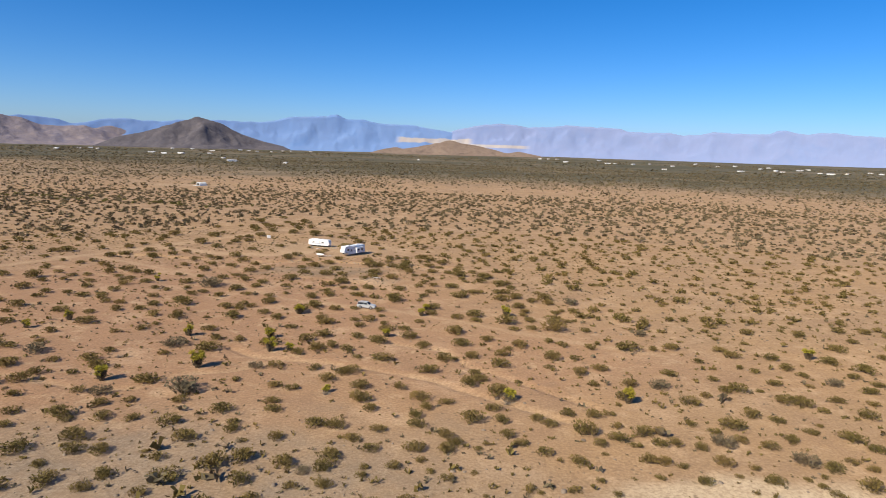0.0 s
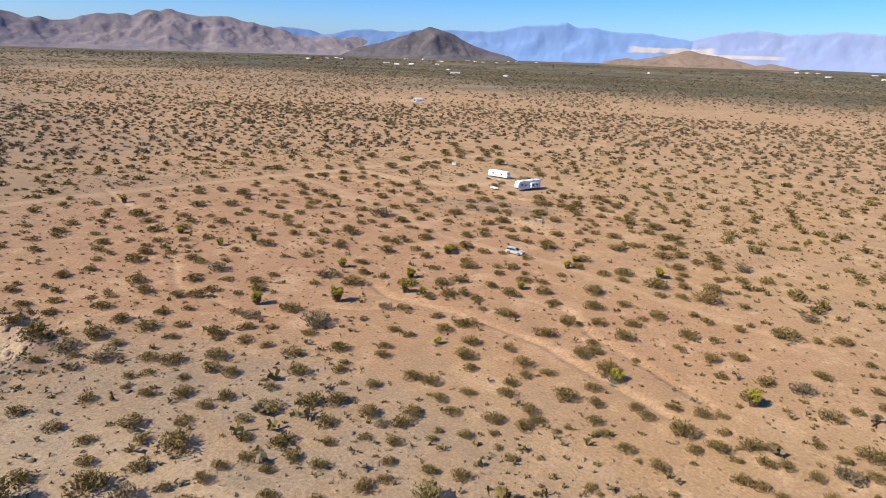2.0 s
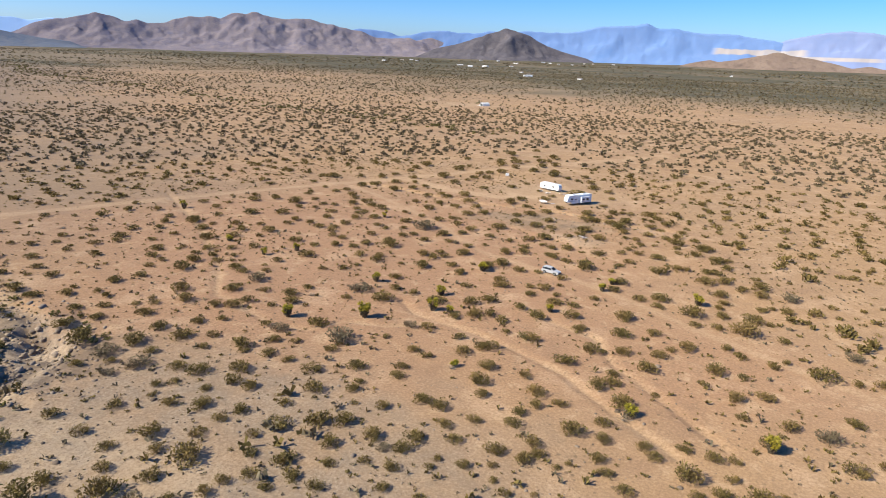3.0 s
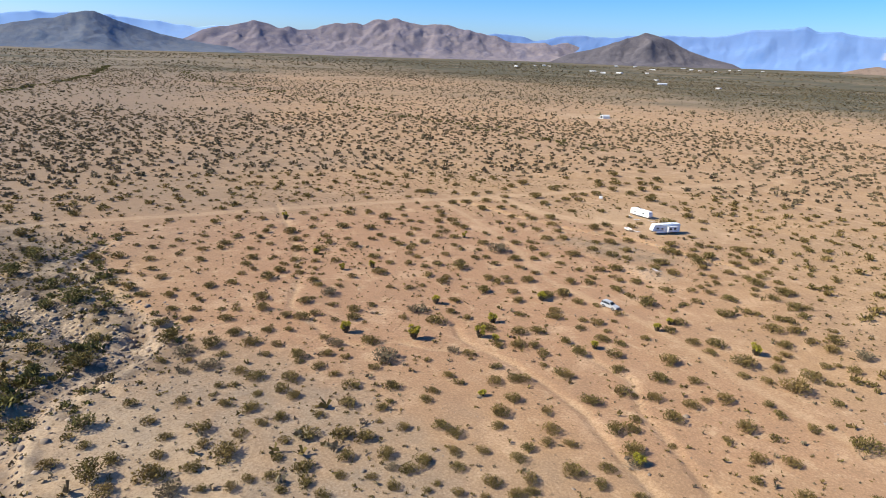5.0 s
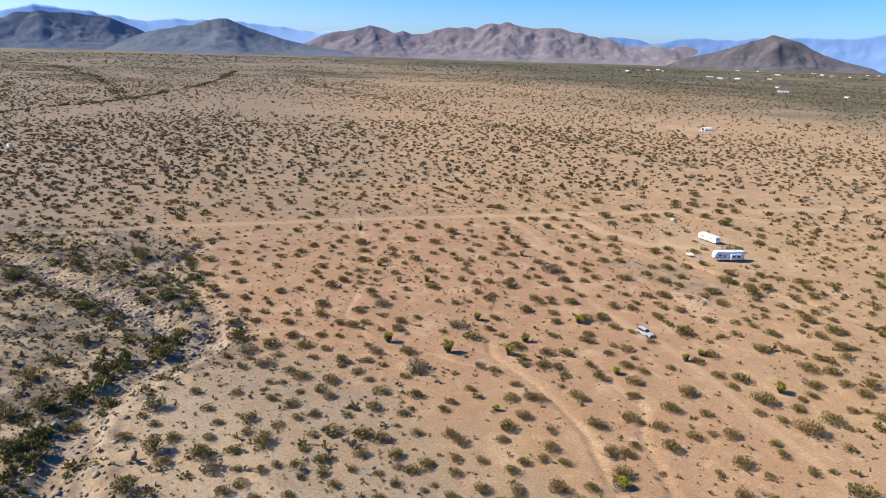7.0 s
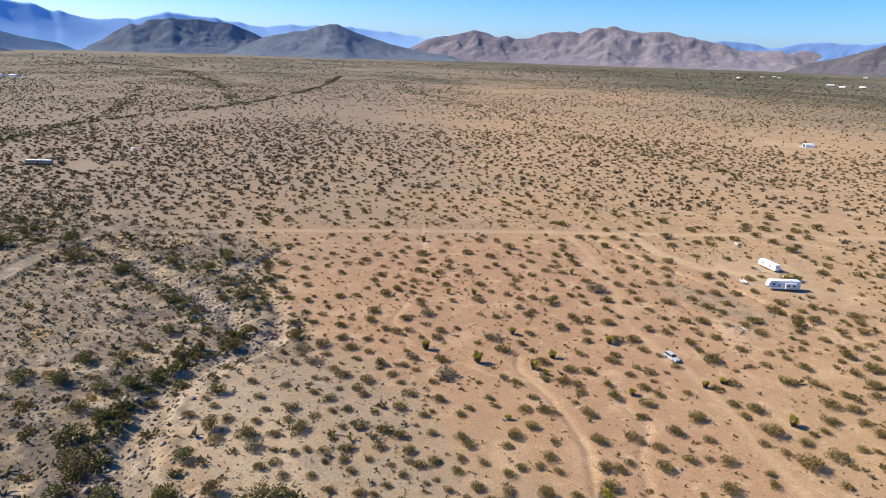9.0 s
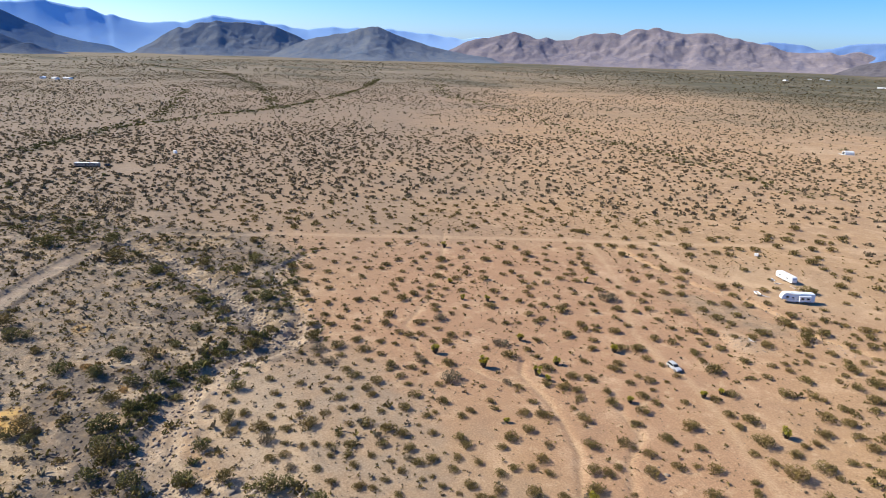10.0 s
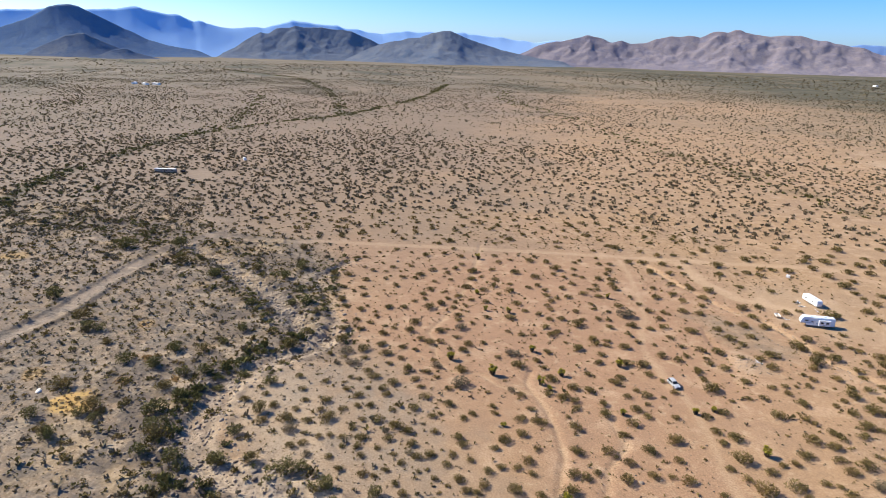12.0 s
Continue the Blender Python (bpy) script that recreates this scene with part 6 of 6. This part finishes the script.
def fifth_wheel(m, label):
    c = thing("fifth_wheel_trailer", m, label, "travel trailer")
    L = 5.6
    prof = [(-L, 1.35), (-L - 0.12, 2.0), (-L + 0.12, 2.7), (-L + 0.55, 3.52), (-L + 1.1, 3.66), (L - 0.2, 3.55), (L, 3.3), (L + 0.03, 0.75), (L - 0.15, 0.6), (-L + 2.0, 0.6), (-L + 1.9, 1.3)]
    part("body", prism(prof, 2.44, [0.16, 0.2, 0.2, 0.15, 0.08, 0.05, 0.05, 0.02, 0, 0, 0.02], 0.07), M_SIDING, c)
    part("slide_out", box(3.9, 0.95, 1.9, 1.9, -1.65, 0.95, 0.04), M_WHITE, c, "white slide-out room")
    part("slide_roof", box(4.0, 1.0, 0.06, 1.9, -1.66, 2.85, 0.01), M_CONCRETE, c, "grey slide-out roof")
    pane(0.95, 1.75, 1.0, 0.65, -2.125, c)
    pane(2.75, 1.75, 1.0, 0.65, -2.125, c)
    pane(-3.9, 2.05, 1.0, 0.6, -1.22, c)
    pane(-2.0, 1.85, 0.6, 0.5, -1.22, c)
    pane(1.9, 1.75, 0.8, 0.5, 1.22, c, 1)
    part("stripe", box(6.0, 0.012, 0.22, -2.2, -1.224, 1.45, 0), M_STRIPE, c, "faded grey-blue stripe")
    part("stripe", box(3.8, 0.012, 0.14, 1.9, -2.131, 1.3, 0), M_STRIPE, c, "faded grey-blue stripe")
    part("door", box(0.66, 0.03, 1.8, -1.0, -1.225, 0.72, 0.01), M_WHITE, c, "white entry door")
    part("door_step", box(0.6, 0.5, 0.08, -1.0, -1.5, 0.35), M_STEEL, c)
    for x in (-2.4, 2.3):
        part("roof_unit", box(0.95, 0.75, 0.3, x, 0, 3.58, 0.06), M_WHITE, c, "white roof air conditioner")
    for x in (-0.4, 4.2):
        part("roof_vent", box(0.42, 0.42, 0.12, x, 0.4, 3.56, 0.02), M_CONCRETE, c)
    part("awning_roll", rod(bmesh.new(), (-2.0, -1.3, 3.3), (0.6, -1.3, 3.3), 0.07, 0.07, 9), M_WHITE, c)
    for x in (0.55, 1.4):
        for s in (-1, 1):
            wheel(x, s * 1.02, 0.37, 0.22, c)
    part("chassis", box(8.4, 1.9, 0.16, 1.1, 0, 0.44), M_DARK, c, "dark steel chassis")
    for s in (-1, 1):
        part("landing_leg", box(0.12, 0.12, 0.75, -L + 2.3, s * 0.8, 0.0, 0.01), M_STEEL, c)
    part("pin_box", box(0.5, 0.4, 0.5, -L + 0.5, 0, 0.85), M_DARK, c, "dark hitch pin box")
    part("ladder", box(0.06, 0.5, 2.6, L + 0.05, 0.6, 0.8, 0.01), M_STEEL, c)
    return c


fifth_wheel(pose(-34.7, 233.9, level(-34.7, 233.9) - 0.04, 0, 0, 58), "bluish-white fifth-wheel trailer with an open slide-out on sand")


def caravan(m, label, L=4.6):
    c = thing("caravan", m, label, "travel trailer")
    prof = [(-L, 0.75), (-L - 0.04, 1.9), (-L + 0.2, 2.75), (-L + 0.6, 2.95), (L - 0.75, 2.92), (L - 0.3, 2.7), (L, 1.9), (L - 0.05, 1.0), (L - 0.3, 0.6), (-L + 0.3, 0.6)]
    part("body", prism(prof, 2.4, [0.05] * 10, 0.09), M_WHITE, c)
    pane(-2.2, 1.6, 0.8, 0.5, -1.16, c)
    pane(1.9, 1.6, 0.9, 0.5, -1.16, c)
    f = part("end_window", box(0.05, 1.5, 0.55, L - 0.13, 0, 1.75, 0.01), M_GLASS, c, "dark front window")
    part("stripe", box(7.6, 0.012, 0.18, 0, -1.206, 1.25, 0), M_STRIPE, c, "faded grey-blue stripe")
    part("door", box(0.62, 0.03, 1.75, 0.4, -1.165, 0.72, 0.01), M_CONCRETE, c, "dull grey door")
    for x in (-1.2, 1.2):
        part("roof_unit", box(0.8, 0.7, 0.26, x, 0, 2.92, 0.05), M_WHITE, c, "white roof unit")
    part("chassis", box(7.6, 1.8, 0.14, 0, 0, 0.46), M_DARK, c, "dark chassis")
    for x in (-0.5, 0.35):
        for s in (-1, 1):
            wheel(x, s * 1.0, 0.34, 0.2, c)
    part("hitch", rod(bmesh.new(), (L - 0.3, 0, 0.5), (L + 0.9, 0, 0.42), 0.06, 0.05), M_STEEL, c, "steel tow hitch")
    return c


caravan(pose(-50.8, 251.7, level(-50.8, 251.7) - 0.04, 0, 0, -18), "white travel trailer with rounded ends on bare sand")


def boards(name, x, y, n, seed, label, mat, spread_=1.2):
    r = random.Random(seed)
    c = thing(name, pose(x, y, level(x, y) + 0.02, 0, 0, r.uniform(0, 360)), label, "debris")
    for i in range(n):
        part("board", box(r.uniform(0.8, 2.2), r.uniform(0.2, 0.5), 0.05, 0, 0, 0, 0.008), mat[i % len(mat)], c, "", pose(r.uniform(-spread_, spread_), r.uniform(-0.6, 0.6), 0.06 * i, r.uniform(-6, 6), r.uniform(-6, 6), r.uniform(-60, 60)))


boards("scrap_pile", -53.1, 246.5, 9, 3, "pile of grey boards and scrap beside the caravan", [M_WOOD, M_CONCRETE, M_STEEL])
boards("scrap_pile", -49, 245.5, 5, 5, "loose scrap boards lying beside the caravan", [M_WOOD, M_WHITE])
boards("panel_stack", -45, 246.5, 3, 9, "flat white panels lying on the sand", [M_WHITE, M_CONCRETE])
boards("scrap_pile", -20, 189.3, 3, 12, "weathered pale planks on a caliche heap", [M_CONCRETE, M_WOOD], 0.8)


def utility_trailer(m):
    c = thing("utility_trailer", m, "small white-sided utility trailer standing on the sand", "trailer")
    part("bed", box(3.0, 1.6, 0.1, 0, 0, 0.5), M_WOOD, c, "grey plank bed")
    for s in (-1, 1):
        part("side_board", box(2.4, 0.05, 0.4, 0, s * 0.7, 0.6), M_WHITE, c, "white side board")
        wheel(0.1, s * 0.82, 0.3, 0.18, c)
    part("end_board", box(0.05, 1.4, 0.4, -1.2, 0, 0.6), M_WHITE, c, "white end board")
    part("drawbar", rod(bmesh.new(), (1.2, 0, 0.52), (2.3, 0, 0.28), 0.05, 0.04), M_STEEL, c, "steel drawbar")


utility_trailer(pose(-45.4, 227.1, level(-45.4, 227.1) - 0.02, 0, 3, -28))
boards("scrap_pile", -42.5, 228.9, 4, 21, "white scrap boards beside the utility trailer", [M_WHITE, M_WOOD])


def tank(m, label, w=1.5, h=1.05):
    c = thing("water_tank", m, label, "water tank")
    part("body", box(w, 1.2 * h / 1.05, h, 0, 0, 0.2, 0.1), M_WHITE, c)
    part("lid", disc(0.2, 0.1, 0, 0, 0, 0.02, 14), M_DARK, c, "dark screw lid", pose(0, 0, h + 0.23, 90, 0, 0))
    part("skid", box(w + 0.1, 1.3 * h / 1.05, 0.2, 0, 0, 0, 0.01), M_WOOD, c, "wooden skid")


tank(pose(-76.7, 269.4, level(-76.7, 269.4), 0, 0, 25), "small white box-shaped water tank on sand")
# tank model enlarged as a stand-in for a vehicle-sized white object
tank(pose(-458.8, 80.5, level(-458.8, 80.5), 0, 0, 10), "dusty white box standing in for a vehicle-sized object beside a shrub", 3.4, 1.9)


def hut(m):
    """A white arched storage hut on a slab."""
    c = thing("arched_hut", m, "white arched metal hut on a pale slab", "shed")
    bm = bmesh.new()
    n, w, l, h = 14, 3.5, 4.2, 3.6
    rows = []
    for x, k in ((-l, 1), (l, 1)):
        rows.append([bm.verts.new((x, -math.cos(math.pi * i / n) * w, math.sin(math.pi * i / n) ** 0.8 * h)) for i in range(n + 1)])
    for i in range(n):
        bm.faces.new((rows[0][i], rows[0][i + 1], rows[1][i + 1], rows[1][i]))
    bm.faces.new(rows[0][::-1]), bm.faces.new(rows[1])
    bmesh.ops.recalc_face_normals(bm, faces=bm.faces)
    part("shell", bm, M_CONCRETE, c)
    for i in range(9):
        b2 = bmesh.new()
        x = -l + 0.2 + i * (2 * l - 0.4) / 8
        ring = [[b2.verts.new((x + dx, -math.cos(math.pi * j / n) * w * s, math.sin(math.pi * j / n) ** 0.8 * h * s)) for j in range(n + 1)] for dx, s in ((-0.06, 1.0), (0, 1.015), (0.06, 1.0))]
        for a, b in zip(ring, ring[1:]):
            for j in range(n):
                b2.faces.new((a[j], a[j + 1], b[j + 1], b[j]))
        part("rib", b2, M_CONCRETE, c)
    # door widened and darkened to imitate the shaded end face
    part("door", box(0.08, 4.0, 2.5, -l - 0.02, 0, 0.05, 0.01), M_DARK, c, "wide dark door standing for the shaded end face")
    part("slab", box(11.5, 8.5, 0.2, -1.2, 0, -0.12, 0.02), M_CONCRETE, c, "pale concrete slab")


hut(pose(-262.2, 657.6, level(-262.2, 657.6) + 0.05, 0, 0, 55))


def mobile_home(m, label):
    c = thing("mobile_home", m, label, "mobile home")
    part("body", prism([(-8.2, 0.7), (-8.3, 2.2), (-8.0, 2.9), (7.9, 2.9), (8.2, 2.2), (8.2, 0.7)], 3.2, [0.02] * 6, 0.06), M_WOOD, c)
    part("roof", box(9.6, 3.25, 0.1, -3.2, 0, 2.9, 0.03), M_WHITE, c, "white metal roof")
    part("roof", box(5.2, 3.1, 0.1, 5.0, 0, 2.9, 0.03), M_WHITE, c, "white metal roof")
    for x in (-6.2, -2.8, 1.8, 5.8):
        pane(x, 1.6, 1.2, 0.6, -1.58, c)
    part("door", box(0.75, 0.03, 1.9, -0.3, -1.6, 0.72, 0.01), M_DARK, c, "dark door")
    # solid dark block stands in for the shade beneath the open floor
    part("underside_shade", box(15.8, 2.9, 0.7, 0, 0, 0.0, 0.01), M_DARK, c, "dark block for the shade of the open underside")
    part("roof_patch", box(0.7, 2.6, 0.06, 2.0, 0, 2.9, 0.01), M_ROOF, c, "brown roof patch")


mobile_home(pose(-412.6, 18.6, level(-412.6, 18.6), 0, 0, 62), "long weathered mobile home with a white roof in the scrub")
suv("derelict_car", pose(-407.4, 31.2, level(-407.4, 31.2) - 0.02, 0, 0, 62), M_DARK, "dark dusty car standing behind the mobile home")
boards("scrap_pile", -401.6, 11, 6, 31, "pale scrap lying in front of the mobile home", [M_WHITE, M_WOOD], 2.5)


# ---- far houses ----
def house(m, l, w, roof, label):
    c = thing("house", m, label, "house", "houses on the far plain")
    part("wall", box(l, w, 3.4, 0, 0, -0.6, 0.02), M_WHITE, c)
    part("roof", prism([(-w / 2 - 0.4, 2.7), (w / 2 + 0.4, 2.7), (0, 4.2)], l + 0.8, None, 0.02), roof, c, "", pose(0, 0, 0, 0, 0, 90))
    for x in (-l * 0.28, l * 0.25):
        part("window", box(1.6, 0.06, 1.1, x, -w / 2 - 0.03, 0.9, 0), M_GLASS, c, "dark window")
    part("door", box(1.0, 0.06, 2.1, 0, -w / 2 - 0.03, 0, 0), M_DARK, c, "dark door")
    return c


kinds = [house(pose(0, 0, -300), 15, 8, M_WHITE, "white low house on the far plain"), house(pose(0, 0, -300), 21, 9, M_CONCRETE, "pale long low house on the far plain"), house(pose(0, 0, -300), 13, 8, M_ROOF, "white house with a brown roof on the far plain")]
HOMES = [(-1568, -50), (-1542, -26), (-1540, -3), (-1444, 2290), (-1520, 2557), (-1526, 2647), (-1445, 2555), (-1035, 2157), (-948, 2059), (-924, 2132), (-1424, 3185), (-1345, 3233), (-882, 2267), (-1050, 2730), (-636, 1735), (-541, 1532), (-1128, 3313), (-999, 3051), (-929, 2960), (-851, 2916), (-925, 3373), (-884, 3385), (-786, 3412), (-403, 1500), (-142, 2282), (423, 3401), (475, 3468), (519, 3461), (444, 2705), (736, 3425), (602, 2629), (642, 2675), (715, 2672), (853, 2909), (661, 2091), (811, 2471), (1131, 3124), (1083, 2731), (1203, 2848), (907, 2096), (1170, 2534), (1276, 2693), (1126, 2321), (1085, 2188), (1273, 2442), (1381, 2587), (1164, 2107), (1145, 2011), (1274, 2144), (1458, 2321), (1421, 2202)]
for x, y in HOMES:
    copy_thing(rs.choice(kinds), pose(x, y, level(x, y) + 0.4, 0, 0, rs.choice((0, 90, 20, -15, 35))))
for src in kinds:
    for o in list(src.children):
        bpy.data.objects.remove(o)
    bpy.data.objects.remove(src)
